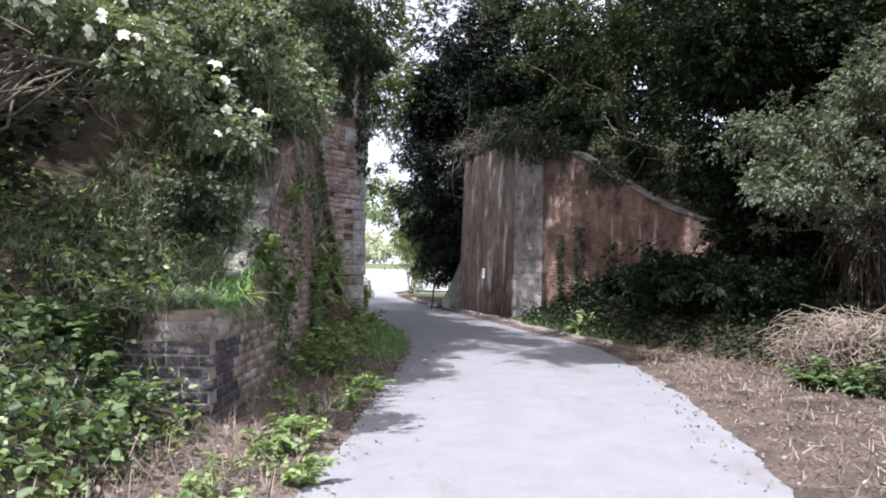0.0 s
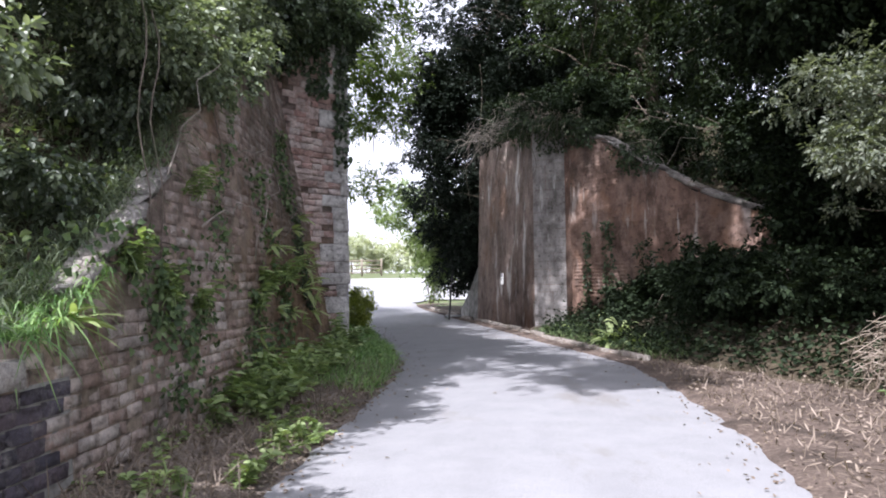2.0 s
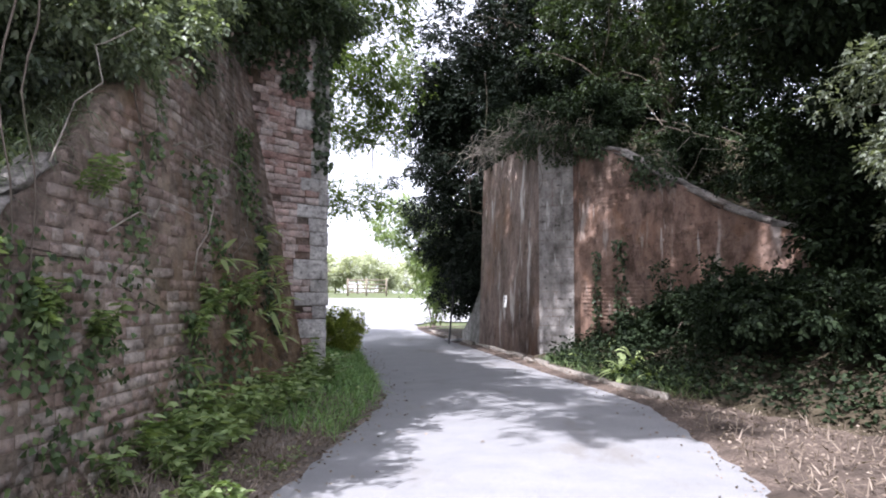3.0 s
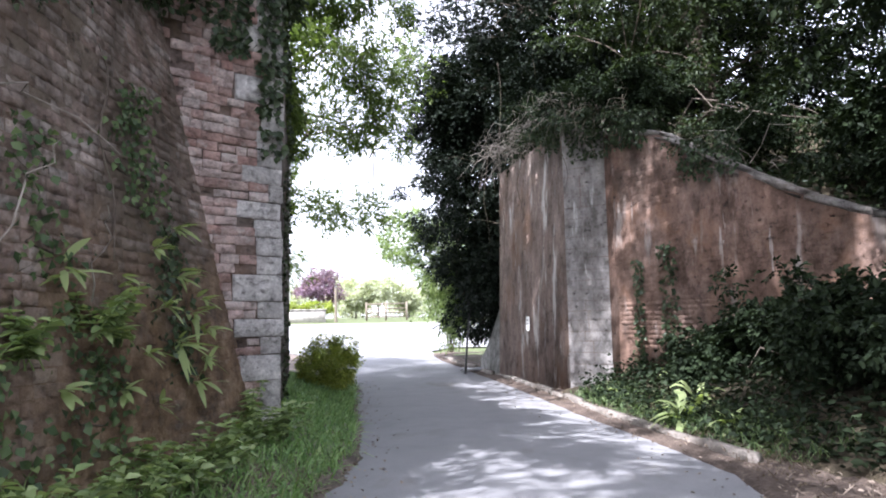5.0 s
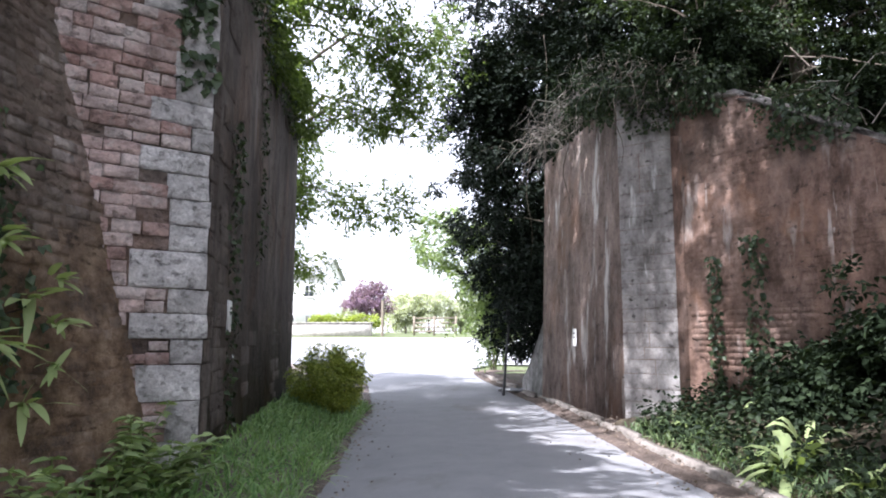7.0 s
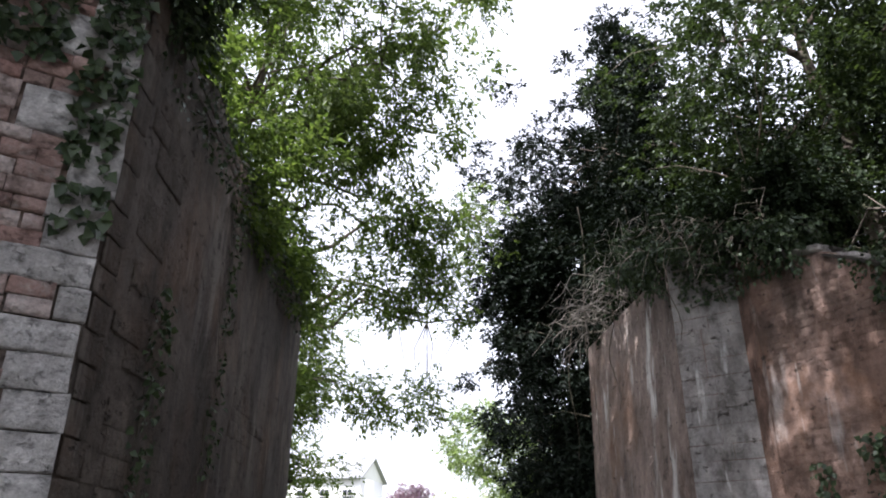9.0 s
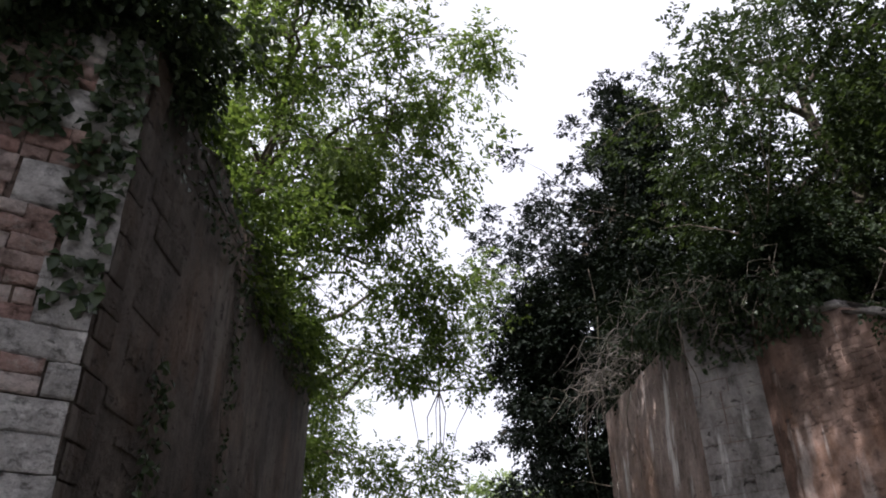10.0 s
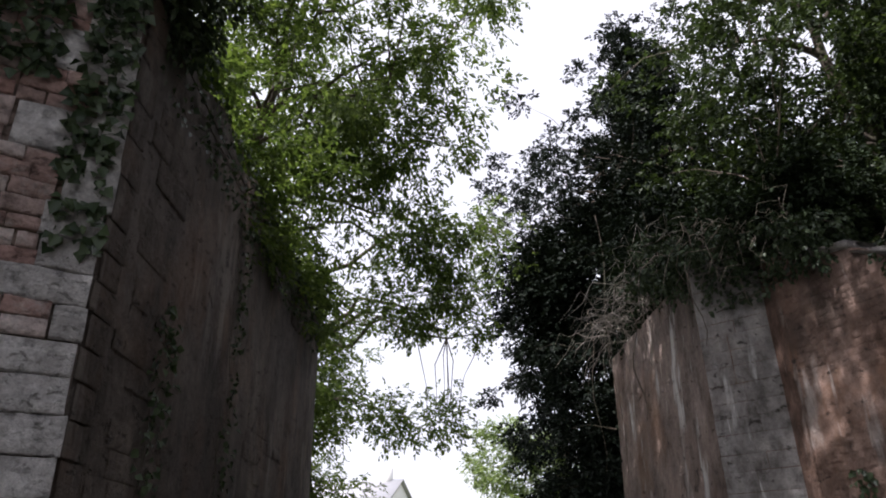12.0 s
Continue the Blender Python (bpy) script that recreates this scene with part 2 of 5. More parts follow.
def wall_core_material(name, base, ochre, lime, streak, brick=0.0, patches=False, rust=0.6, soot=0.7, contrast=0.35, ochre_low=0.0):
    """Weathered wall face: lime streaks that run down, soot, ochre and moss patches, faint courses."""
    n = Nodes(name)
    a = n.noise(6, 8, 0.7)
    c = n.ramp(a, [(0.3, tuple(v * contrast for v in base)), (0.5, base), (0.72, tuple(min(1, v * 1.6) for v in base))])
    c = n.mix(n.math("MULTIPLY", n.mask(n.noise(0.9, 5), 0.48, 0.66), 0.8), c, ochre)
    s = n.noise(3.6, 6, 0.7, (1, 1, 0.07))
    where = n.mask(n.noise(0.8, 4, 0.6, (1, 1, 0.5), (5, 2, 8)), 0.44, 0.62)
    c = n.mix(n.math("MULTIPLY", n.math("MULTIPLY", n.mask(s, 0.54, 0.7), where), streak), c, lime)
    s2 = n.noise(2.4, 6, 0.7, (1, 1, 0.3), (7, 3, 1))
    c = n.mix(n.math("MULTIPLY", n.mask(s2, 0.5, 0.75), soot), c, (0.045, 0.042, 0.038))
    if patches:
        c = weathering(n, c, 0.45, 0.45, rust)
    if ochre_low:
        c = ochre_stain(n, c, ochre_low)
    pits = n.mask(n.noise(7, 8, 0.75, (0.8, 0.8, 1.7), (3, 3, 3)), 0.57, 0.64)
    c = n.mix(n.math("MULTIPLY", pits, soot), c, (0.04, 0.034, 0.03))
    h = n.math("SUBTRACT", n.math("ADD", n.noise(24, 8, 0.7), n.math("MULTIPLY", n.noise(5, 6, 0.7), 1.5)), pits)
    if brick:
        m = n.add("ShaderNodeMapping")
        sep = n.add("ShaderNodeSeparateXYZ")
        n.link(n.pos, sep.inputs[0])
        comb = n.add("ShaderNodeCombineXYZ")
        n.link(n.math("SUBTRACT", sep.outputs[1], n.math("MULTIPLY", sep.outputs[0], brick)), comb.inputs[0])
        n.link(sep.outputs[2], comb.inputs[1])
        b = n.add("ShaderNodeTexBrick", Scale=1.0)
        b.inputs["Brick Width"].default_value = 0.23
        b.inputs["Row Height"].default_value = 0.075
        b.inputs["Mortar Size"].default_value = 0.007
        b.inputs["Mortar Smooth"].default_value = 0.6
        n.link(comb.outputs[0], b.inputs["Vector"])
        w = n.math("MULTIPLY", n.mask(n.noise(0.9, 4, 0.6, (1, 1, 1), (3, 9, 4)), 0.42, 0.58), 1.0)
        joint = n.math("MULTIPLY", b.outputs["Fac"], w)
        c = n.mix(n.math("MULTIPLY", joint, 0.75), c, (0.34, 0.3, 0.27))
        h = n.math("SUBTRACT", h, n.math("MULTIPLY", joint, 1.2))
    return n.done(c, 0.93, h, 0.9, 0.04)




def stained_wall_material(name, tones, lime, streaks, dark, rust):
    """A smooth stained wall: soft tones, long thin lime runs, damp runs from the top, small pits and lumps."""
    n = Nodes(name)
    soft = n.noise(0.7, 5, 0.6, (1, 1, 0.45))
    grain = n.noise(19, 9, 0.75)
    f = n.math("ADD", n.math("MULTIPLY", soft, 0.7), n.math("MULTIPLY", grain, 0.3))
    c = n.ramp(f, [(0.36, tones[0]), (0.5, tones[1]), (0.63, tones[2])])
    blot = n.noise(3.2, 8, 0.75, (1, 1, 0.6), (11, 2, 5))
    c = n.mix(1.0, c, n.ramp(blot, [(0.34, (0.42, 0.4, 0.38)), (0.5, (1, 1, 1)), (0.66, (1.45, 1.43, 1.4))]), "MULTIPLY")
    c = n.mix(n.math("MULTIPLY", n.mask(n.noise(0.9, 5, 0.65, (1, 1, 0.8), (4, 8, 6)), 0.52, 0.68), rust), c, (0.27, 0.135, 0.065))
    damp = n.noise(1.3, 5, 0.6, (1, 1, 0.5), (7, 3, 1))
    c = n.mix(n.math("MULTIPLY", n.mask(damp, 0.53, 0.7), dark), c, (0.075, 0.062, 0.052))
    run = n.noise(2.4, 5, 0.6, (1, 1, 0.22), (2, 2, 2))
    part_of = n.mask(n.noise(1.1, 5, 0.65, (1, 1, 0.55), (5, 2, 8)), 0.42, 0.54)
    c = n.mix(n.math("MULTIPLY", n.math("MULTIPLY", n.mask(run, 0.57, 0.65), part_of), streaks), c, lime)
    thin = n.noise(6.5, 4, 0.6, (1, 1, 0.12), (9, 4, 3))
    c = n.mix(n.math("MULTIPLY", n.math("MULTIPLY", n.mask(thin, 0.66, 0.71), part_of), streaks), c, lime)
    pits = n.mask(n.noise(9, 6, 0.7, (0.8, 0.8, 1.4), (3, 3, 3)), 0.6, 0.67)
    c = n.mix(n.math("MULTIPLY", pits, 0.8), c, (0.05, 0.04, 0.034))
    h = n.math("SUBTRACT", n.math("ADD", n.math("MULTIPLY", grain, 0.7), n.math("MULTIPLY", n.noise(4, 6, 0.7), 1.4)), pits)
    return n.done(c, 0.93, h, 0.8, 0.035)


WALL_RIGHT = stained_wall_material("abutment_render", ((0.155, 0.115, 0.094), (0.235, 0.178, 0.15), (0.33, 0.262, 0.228)), (0.68, 0.65, 0.61), 0.9, 0.35, 0.35)
WALL_WING = stained_wall_material("wing_wall_brick", ((0.115, 0.071, 0.053), (0.185, 0.118, 0.089), (0.28, 0.2, 0.165)), (0.55, 0.5, 0.46), 0.6, 0.7, 0.6)
WALL_GREY = stained_wall_material("grey_corner_stone", ((0.21, 0.195, 0.18), (0.33, 0.31, 0.295), (0.46, 0.44, 0.42)), (0.74, 0.72, 0.69), 1.0, 0.4, 0.1)
# Stained masonry; the shade on this side is put into its dark tones.
WALL_INNER = stained_wall_material("shaded_abutment_face", ((0.055, 0.046, 0.039), (0.095, 0.077, 0.063), (0.15, 0.125, 0.104)), (0.26, 0.23, 0.2), 0.4, 0.8, 0.2)
MORTAR = wall_core_material("old_mortar", (0.36, 0.285, 0.24), (0.28, 0.24, 0.18), (0.5, 0.47, 0.43), 0.45, 0.0, True, 0.4, 0.45, 0.5, 0.85)
CONCRETE = wall_core_material("pale_concrete", (0.32, 0.31, 0.29), (0.26, 0.27, 0.23), (0.5, 0.49, 0.46), 0.5)


def plain_material(name, colour, rough=0.6, metal=0.0, vary=0.25):
    n = Nodes(name)
    a = n.noise(20, 5)
    c = n.ramp(a, [(0.3, tuple(v * (1 - vary) for v in colour)), (0.7, tuple(min(1, v * (1 + vary)) for v in colour))])
    m = n.done(c, rough, a, 0.15, 0.005)
    n.bsdf.inputs["Metallic"].default_value = metal
    return m


PIER_CORE = wall_core_material("recessed_mortar", (0.2, 0.155, 0.135), (0.17, 0.145, 0.12), (0.42, 0.38, 0.35), 0.3, 0.0, True, 0.3, 0.45, 0.5)
LIME_MORTAR = plain_material("pale_lime_mortar", (0.25, 0.24, 0.225), 0.9, 0, 0.3)
RENDER_WHITE = plain_material("white_render", (0.75, 0.74, 0.71), 0.8, 0, 0.06)
PAINT_WHITE = plain_material("white_sign_paint", (0.78, 0.77, 0.74), 0.5, 0, 0.08)
METAL_DARK = plain_material("dark_metal", (0.07, 0.07, 0.07), 0.5, 0.6)
METAL_GREY = plain_material("galvanised_metal", (0.35, 0.35, 0.36), 0.45, 0.8)
# Slate lightened: the sun's glare on the roof is in the colour.
SLATE = plain_material("slate_roof_with_glare", (0.4, 0.4, 0.41), 0.6)
TIMBER = plain_material("weathered_timber", (0.2, 0.17, 0.13), 0.85)
GLASS = plain_material("window_glass", (0.03, 0.035, 0.04), 0.08)
KERB = soil_material("kerb_stone", (0.15, 0.13, 0.11), (0.27, 0.24, 0.21), (0.4, 0.37, 0.33), 22)
GARDEN_WALL = soil_material("garden_wall_stone", (0.3, 0.28, 0.25), (0.45, 0.42, 0.38), (0.6, 0.57, 0.52), 6)

# ---- geometry helpers ----


def np_mesh(name, verts, faces, smooth=False):
    """A mesh from arrays; all faces have the same number of corners."""
    verts = np.asarray(verts, dtype=np.float32)
    faces = np.asarray(faces, dtype=np.int32)
    me = bpy.data.meshes.new(name)
    me.vertices.add(len(verts))
    me.vertices.foreach_set("co", verts.ravel())
    k = faces.shape[1]
    me.loops.add(faces.size)
    me.loops.foreach_set("vertex_index", faces.ravel())
    me.polygons.add(len(faces))
    me.polygons.foreach_set("loop_start", np.arange(len(faces), dtype=np.int32) * k)
    if smooth:
        me.polygons.foreach_set("use_smooth", np.ones(len(faces), dtype=bool))
    me.update(calc_edges=True)
    return me


class Geo:
    """Collects pieces of one kind of face into a single mesh."""

    def __init__(self):
        self.v, self.f, self.n = [], [], 0

    def add(self, verts, faces):
        verts = np.asarray(verts, dtype=np.float64).reshape(-1, 3)
        self.v.append(verts)
        self.f.append(np.asarray(faces, dtype=np.int64) + self.n)
        self.n += len(verts)

    def mesh(self, name, smooth=False):
        return np_mesh(name, np.concatenate(self.v), np.concatenate(self.f), smooth)


def part(name, data, material, parent=None, label=""):
    """Links a mesh or bmesh as one object under a thing or a part."""
    if isinstance(data, bmesh.types.BMesh):
        me = bpy.data.meshes.new(name)
        data.to_mesh(me)
        data.free()
        data = me
    elif isinstance(data, Geo):
        data = data.mesh(name)
    if not data.materials:
        data.materials.append(material)
    ob = new(name, data)
    if parent is not None:
        ob.parent = parent
    if label:
        tagged(ob, label)
    return ob


def thing(name, label, category, group="", kind="", at=(0, 0, 0)):
    ob = new(name)
    ob.location = at
    return tagged(ob, label, category, group, kind)


def unit(a):
    return a / np.maximum(np.linalg.norm(a, axis=-1, keepdims=True), 1e-9)


def tube(geo, path, radii, sides=6):
    """A tapered tube along a path, closed at its end."""
    path = np.asarray(path, dtype=float)
    t = unit(np.gradient(path, axis=0))
    ref = np.where(np.abs(t[:, 2:3]) > 0.9, np.array([[1.0, 0, 0]]), np.array([[0, 0, 1.0]]))
    u = unit(np.cross(t, ref))
    w = np.cross(t, u)
    a = np.linspace(0, 2 * math.pi, sides, endpoint=False)
    ring = (np.cos(a)[None, :, None] * u[:, None] + np.sin(a)[None, :, None] * w[:, None])
    verts = (path[:, None] + ring * np.asarray(radii, dtype=float)[:, None, None]).reshape(-1, 3)
    f = []
    for i in range(len(path) - 1):
        for k in range(sides):
            a0, a1 = i * sides + k, i * sides + (k + 1) % sides
            f.append((a0, a1, a1 + sides, a0 + sides))
    geo.add(verts, f)


def bend(a, b, rng, sag=0.1, n=6):
    """A slightly crooked line from a to b."""
    a, b = np.asarray(a, float), np.asarray(b, float)
    s = np.linspace(0, 1, n)[:, None]
    d = np.linalg.norm(b - a)
    p = a + (b - a) * s
    wob = rng.normal(0, d * sag * 0.35, (n, 3)) * np.sin(s * math.pi)
    p = p + wob
    p[:, 2] += np.sin(s[:, 0] * math.pi) * d * sag
    return p


def leaf_arrays(p, out, length, width, rng, flat=0.8, fold=0.2, hang=0.25):
    """Folded pointed leaves at p, turned roughly along out; two triangles each."""
    n = len(p)
    size = rng.uniform(0.65, 1.25, (n, 1))
    d = unit(rng.normal(0, 0.6, (n, 3)) + out + np.array([0, 0, -hang]))
    up = unit(rng.normal(0, 0.5, (n, 3)) + np.array([0, 0, flat]))
    side = unit(np.cross(d, up))
    up = np.cross(side, d)
    ln, wd = length * size, width * size
    v = np.empty((n, 4, 3))
    v[:, 0] = p
    v[:, 1] = p + d * ln * 0.45 + side * wd * 0.5 + up * wd * fold
    v[:, 2] = p + d * ln - up * ln * 0.12
    v[:, 3] = p + d * ln * 0.45 - side * wd * 0.5 + up * wd * fold
    b = np.arange(n)[:, None] * 4
    f = np.concatenate([b + np.array([[0, 1, 2]]), b + np.array([[0, 2, 3]])], axis=1).reshape(-1, 3)
    return v.reshape(-1, 3), f


def clumps(centre, radii, n, rng, shell=0.55, lumpy=0.35, low=-1.0):
    """Centres of leaf clumps in an uneven egg-shaped crown, thicker towards the outside."""
    d = unit(rng.normal(0, 1, (n * 2, 3)))
    d = d[d[:, 2] > low][:n]
    bump = np.array([noise.noise(Vector(q * 1.7) + Vector(centre)) for q in d])
    r = (shell + (1 - shell) * rng.uniform(0, 1, len(d)) ** 0.6) * (1 + lumpy * bump * 1.8)
    return np.asarray(centre) + d * r[:, None] * np.asarray(radii), d


def place_leaves(p, d, up, length, width, rng, fold=0.22, ovate=False):
    """Folded leaves at p that point along d with faces turned to up: pointed, or ovate with more outline."""
    n = len(p)
    size = rng.uniform(0.65, 1.3, (n, 1))
    side = unit(np.cross(d, up))
    up = np.cross(side, d)
    ln, wd = length * size, width * size
    if ovate:
        w1, w2 = side * wd * 0.46, side * wd * 0.36
        lift = up * wd * fold
        curl = up * ln * rng.uniform(0.02, 0.2, (n, 1))
        v = np.stack([p, p + d * ln * 0.3 + w1 + lift, p + d * ln * 0.68 + w2 + lift * 0.8 - curl * 0.4, p + d * ln - curl,
                      p + d * ln * 0.68 - w2 + lift * 0.8 - curl * 0.4, p + d * ln * 0.3 - w1 + lift], 1)
        tri = np.array([[0, 1, 2], [0, 2, 3], [0, 3, 4], [0, 4, 5]])
    else:
        v = np.stack([p, p + d * ln * 0.45 + side * wd * 0.5 + up * wd * fold, p + d * ln - up * ln * 0.14,
                      p + d * ln * 0.45 - side * wd * 0.5 + up * wd * fold], 1)
        tri = np.array([[0, 1, 2], [0, 2, 3]])
    k = v.shape[1]
    f = (np.arange(n)[:, None, None] * k + tri[None]).reshape(-1, 3)
    return v.reshape(-1, 3), f


def crown(centres, dirs, per, spread, length, width, rng, hang=0.12, m=5, ovate=False):
    """Dense leafy clumps: short sprays with leaves in pairs, packed into a ball round each centre."""
    k = max(1, round(per / m))
    n = len(centres)
    q = unit(rng.normal(0, 1, (n, k, 3)))
    reach = rng.uniform(0.65, 1.35, (n, 1, 1)) * spread
    off = q * rng.uniform(0, 1, (n, k, 1)) ** 0.5 * reach * np.array([1.15, 1.15, 0.75])
    base = (centres[:, None] + off).reshape(-1, 3)
    go = unit(q.reshape(-1, 3) * 0.7 + np.repeat(dirs, k, axis=0) * 0.5 + rng.normal(0, 0.4, base.shape) + np.array([0, 0, -hang]))
    up = unit(rng.normal(0, 0.45, base.shape) + np.array([0, 0, 1.0]))
    side = unit(np.cross(go, up))
    run = m * length * 0.3 * rng.uniform(0.7, 1.2, (len(base), 1, 1))
    t = np.linspace(0.1, 1, m)[None, :, None]
    p = base[:, None] + go[:, None] * run * t - np.array([0, 0, 1.0]) * (run * 0.25 * t ** 2)
    sign = np.where(np.arange(m) % 2 == 0, 1.0, -1.0)[None, :, None]
    sign = np.where(np.arange(m)[None, :, None] == m - 1, 0.0, sign)
    d = unit(go[:, None] * 0.6 + side[:, None] * sign * 0.8 + rng.normal(0, 0.25, p.shape) - np.array([0, 0, hang]))
    u = unit(up[:, None] + rng.normal(0, 0.35, p.shape))
    return place_leaves(p.reshape(-1, 3), d.reshape(-1, 3), u.reshape(-1, 3), length, width, rng, ovate=ovate)


def tree(name, label, category, base, centre, radii, material, seed, n=220, per=60, spread=0.4, leaf=(0.11, 0.055),
         trunk=0.2, limbs=9, bark=BARK, group="", shell=0.4, lumpy=0.55, low=-1.0, extra=(), hang=0.12):
    """A trunk with limbs and twigs that carry clumps of leaves. extra: more crowns as (centre, radii, n)."""
    rng = np.random.default_rng(seed)
    base = np.asarray(base, float)
    centre = np.asarray(centre, float)
    root = thing(name, label, category, group, at=tuple(base))
    c, d = clumps(centre - base, radii, n, rng, shell, lumpy, low)
    for ec, er, en in extra:
        c2, d2 = clumps(np.asarray(ec, float) - base, er, en, rng, 0.15, lumpy)
        c, d = np.concatenate([c, c2]), np.concatenate([d, d2])
    wood = Geo()
    top = (centre - base) + np.array([0, 0, radii[2] * 0.55])
    stem = bend((0, 0, -0.3), top, rng, 0.05, 12)
    stem[:, 2] = np.linspace(-0.3, top[2], 12)
    tube(wood, stem, np.linspace(trunk, trunk * 0.25, 12), 10)
    part("trunk", wood, bark, root)
    picks = rng.choice(len(c), min(limbs + 2 * len(extra), len(c)), replace=False)
    line = [stem]
    for k in picks:
        i = int(np.clip(np.searchsorted(stem[:, 2], c[k][2] - 0.9), 3, 11))
        p = bend(stem[i], c[k], rng, 0.12, 8)
        limb = Geo()
        tube(limb, p, np.linspace(trunk * 0.35, 0.012, 8), 6)
        part("limb", limb, bark, root)
        line.append(p[2:])
    pts = np.concatenate(line)
    twigs = Geo()
    for k in range(0, len(c), 2):
        j = np.argmin(np.linalg.norm(pts - c[k], axis=1))
        tube(twigs, bend(pts[j], c[k], rng, 0.1, 4), np.linspace(0.018, 0.004, 4), 3)
    tagged(part("twig_work", twigs, bark, root), kind="stuff")
    v, f = crown(c, d, per, spread, leaf[0], leaf[1], rng, hang=hang)
    part("crown", np_mesh("crown", v, f), material, root)
    return root


def shrub(name, label, category, base, blobs, material, seed, per=50, spread=0.22, leaf=(0.06, 0.04), stems=8,
          group="", wood=TWIG, hang=0.2, lumpy=0.55, ovate=False):
    """A low bush: stems from the base into several leafy masses."""
    rng = np.random.default_rng(seed)
    base = np.asarray(base, float)
    root = thing(name, label, category, group, at=tuple(base))
    cs, ds = [], []
    for centre, radii, n in blobs:
        c, d = clumps(np.asarray(centre, float) - base, radii, n, rng, 0.35, lumpy)
        cs.append(c), ds.append(d)
    c, d = np.concatenate(cs), np.concatenate(ds)
    g = Geo()
    for k in rng.choice(len(c), min(stems, len(c)), replace=False):
        tube(g, bend(rng.normal(0, 0.12, 3) * np.array([1, 1, 0]) - np.array([0, 0, 0.1]), c[k], rng, 0.16, 8),
             np.linspace(0.018, 0.004, 8), 5)
    tagged(part("stem_work", g, wood, root), kind="stuff")
    v, f = crown(c, d, per, spread, leaf[0], leaf[1], rng, hang=hang, ovate=ovate)
    part("foliage", np_mesh("foliage", v, f), material, root)
    return root

# ---- plan ----


def curve(points):
    ys, xs = [p[0] for p in points], [p[1] for p in points]
    return lambda y: np.interp(y, ys, xs)


road_left = curve([(-25, -0.9), (4.5, -0.62), (8.7, -0.48), (11.5, -0.44), (13.3, -0.55), (15, -0.95), (17.2, -1.55), (20.5, -2.3), (23, -3.1), (26, -4.1), (30, -5.8), (33, -9), (36, -20)])
road_right = curve([(-25, 2.0), (4.7, 2.4), (6.1, 2.65), (8.1, 2.88), (10.7, 2.96), (12.6, 2.95), (14.07, 2.62), (16.5, 1.94), (18.4, 1.5), (23, 0.36), (26, -0.55), (29, -1.6), (32, -2.4), (34, -1.5), (36, 6)])


def level(y):
    """Height of the road: flat through the old bridge, then a gentle rise."""
    return np.interp(y, [-4000, 24, 28, 60, 90, 4000], [0, 0, 0.1, 1.72, 2.2, 2.2])


def sheet(name, xs, ys, height, keep=None, smooth=True):
    """A grid of quads with a height for every corner."""
    gx, gy = np.meshgrid(xs, ys)
    z = height(gx, gy)
    v = np.stack([gx, gy, z], -1).reshape(-1, 3)
    nx = len(xs)
    f = []
    ok = keep(gx, gy) if keep else np.ones_like(gx, bool)
    for j in range(len(ys) - 1):
        for i in range(nx - 1):
            if ok[j, i] and ok[j + 1, i + 1] and ok[j, i + 1] and ok[j + 1, i]:
                a = j * nx + i
                f.append((a, a + 1, a + nx + 1, a + nx))
    return np_mesh(name, v, f, smooth)


def rough_z(gx, gy, scale, amp, seed=0.0):
    return np.array([noise.fractal(Vector((x * scale, y * scale, seed)), 1.0, 2.0, 4) for x, y in zip(gx.ravel(), gy.ravel())]).reshape(gx.shape) * amp


# ground: one sheet to the horizon, a little below the road
far = [-3000, -900, -300, -120, -60, -40]
ground = part("ground", sheet("ground", far + list(np.arange(-30, 31, 2.0)) + [-v for v in far[::-1]],
              far + list(np.arange(-34, 100, 2.0)) + [140, 300, 900, 3000], lambda x, y: level(y) - 0.05), FIELD)
tagged(ground, "rough grassy ground beyond the lane", "ground", kind="structure")


def strip(name, left, right, ys, lift, across=10):
    """A ribbon between two edges that follows the road's height."""
    v, f = [], []
    for y in ys:
        a, b = left(y), right(y)
        for k in range(across + 1):
            s = k / across
            v.append((a + (b - a) * s, y, level(y) + lift(s, y)))
    n = across + 1
    for j in range(len(ys) - 1):
        for k in range(across):
            a = j * n + k
            f.append((a, a + 1, a + n + 1, a + n))
    return np_mesh(name, v, f, True)


def ragged(edge, amp, seed):
    return lambda y: edge(y) + amp * noise.fractal(Vector((y * 2.3, seed, 0)), 1.0, 2.0, 4)


road = part("road", strip("road", ragged(road_left, 0.07, 1.0), ragged(road_right, 0.07, 5.0),
            np.concatenate([np.arange(-25, 36, 0.12)]), lambda s, y: 0.004 + 0.03 * math.sin(s * math.pi), 12), ASPHALT)
tagged(road, "narrow worn grey asphalt lane with ragged edges", "road", kind="structure")
junction = part("junction_road", strip("junction_road", lambda y: -60, lambda y: 40, np.arange(33.5, 54, 1.0), lambda s, y: 0.008, 20), GLARE_ROAD)
tagged(junction, "asphalt road junction beyond the bridge, sun glare put into its colour", "road", kind="structure")

# left wall line, foot to foot
LW0, LW1, LW2 = np.array([-1.72, 5.45]), np.array([-1.46, 13.45]), np.array([-3.72, 20.3])
left_face = curve([(-30, -1.6), (5.45, -1.72), (12, -1.6), (13.45, -1.46), (20.3, -3.72), (24, -5.0), (30, -7.5), (36, -22)])
left_top = curve([(-30, 0.2), (5.2, 0.3), (5.45, 0.95), (6.0, 1.02), (6.35, 1.2), (7.6, 2.02), (8.3, 2.75), (11.8, 4.6), (12.6, 4.9), (13.45, 5.2), (20.3, 5.2)])


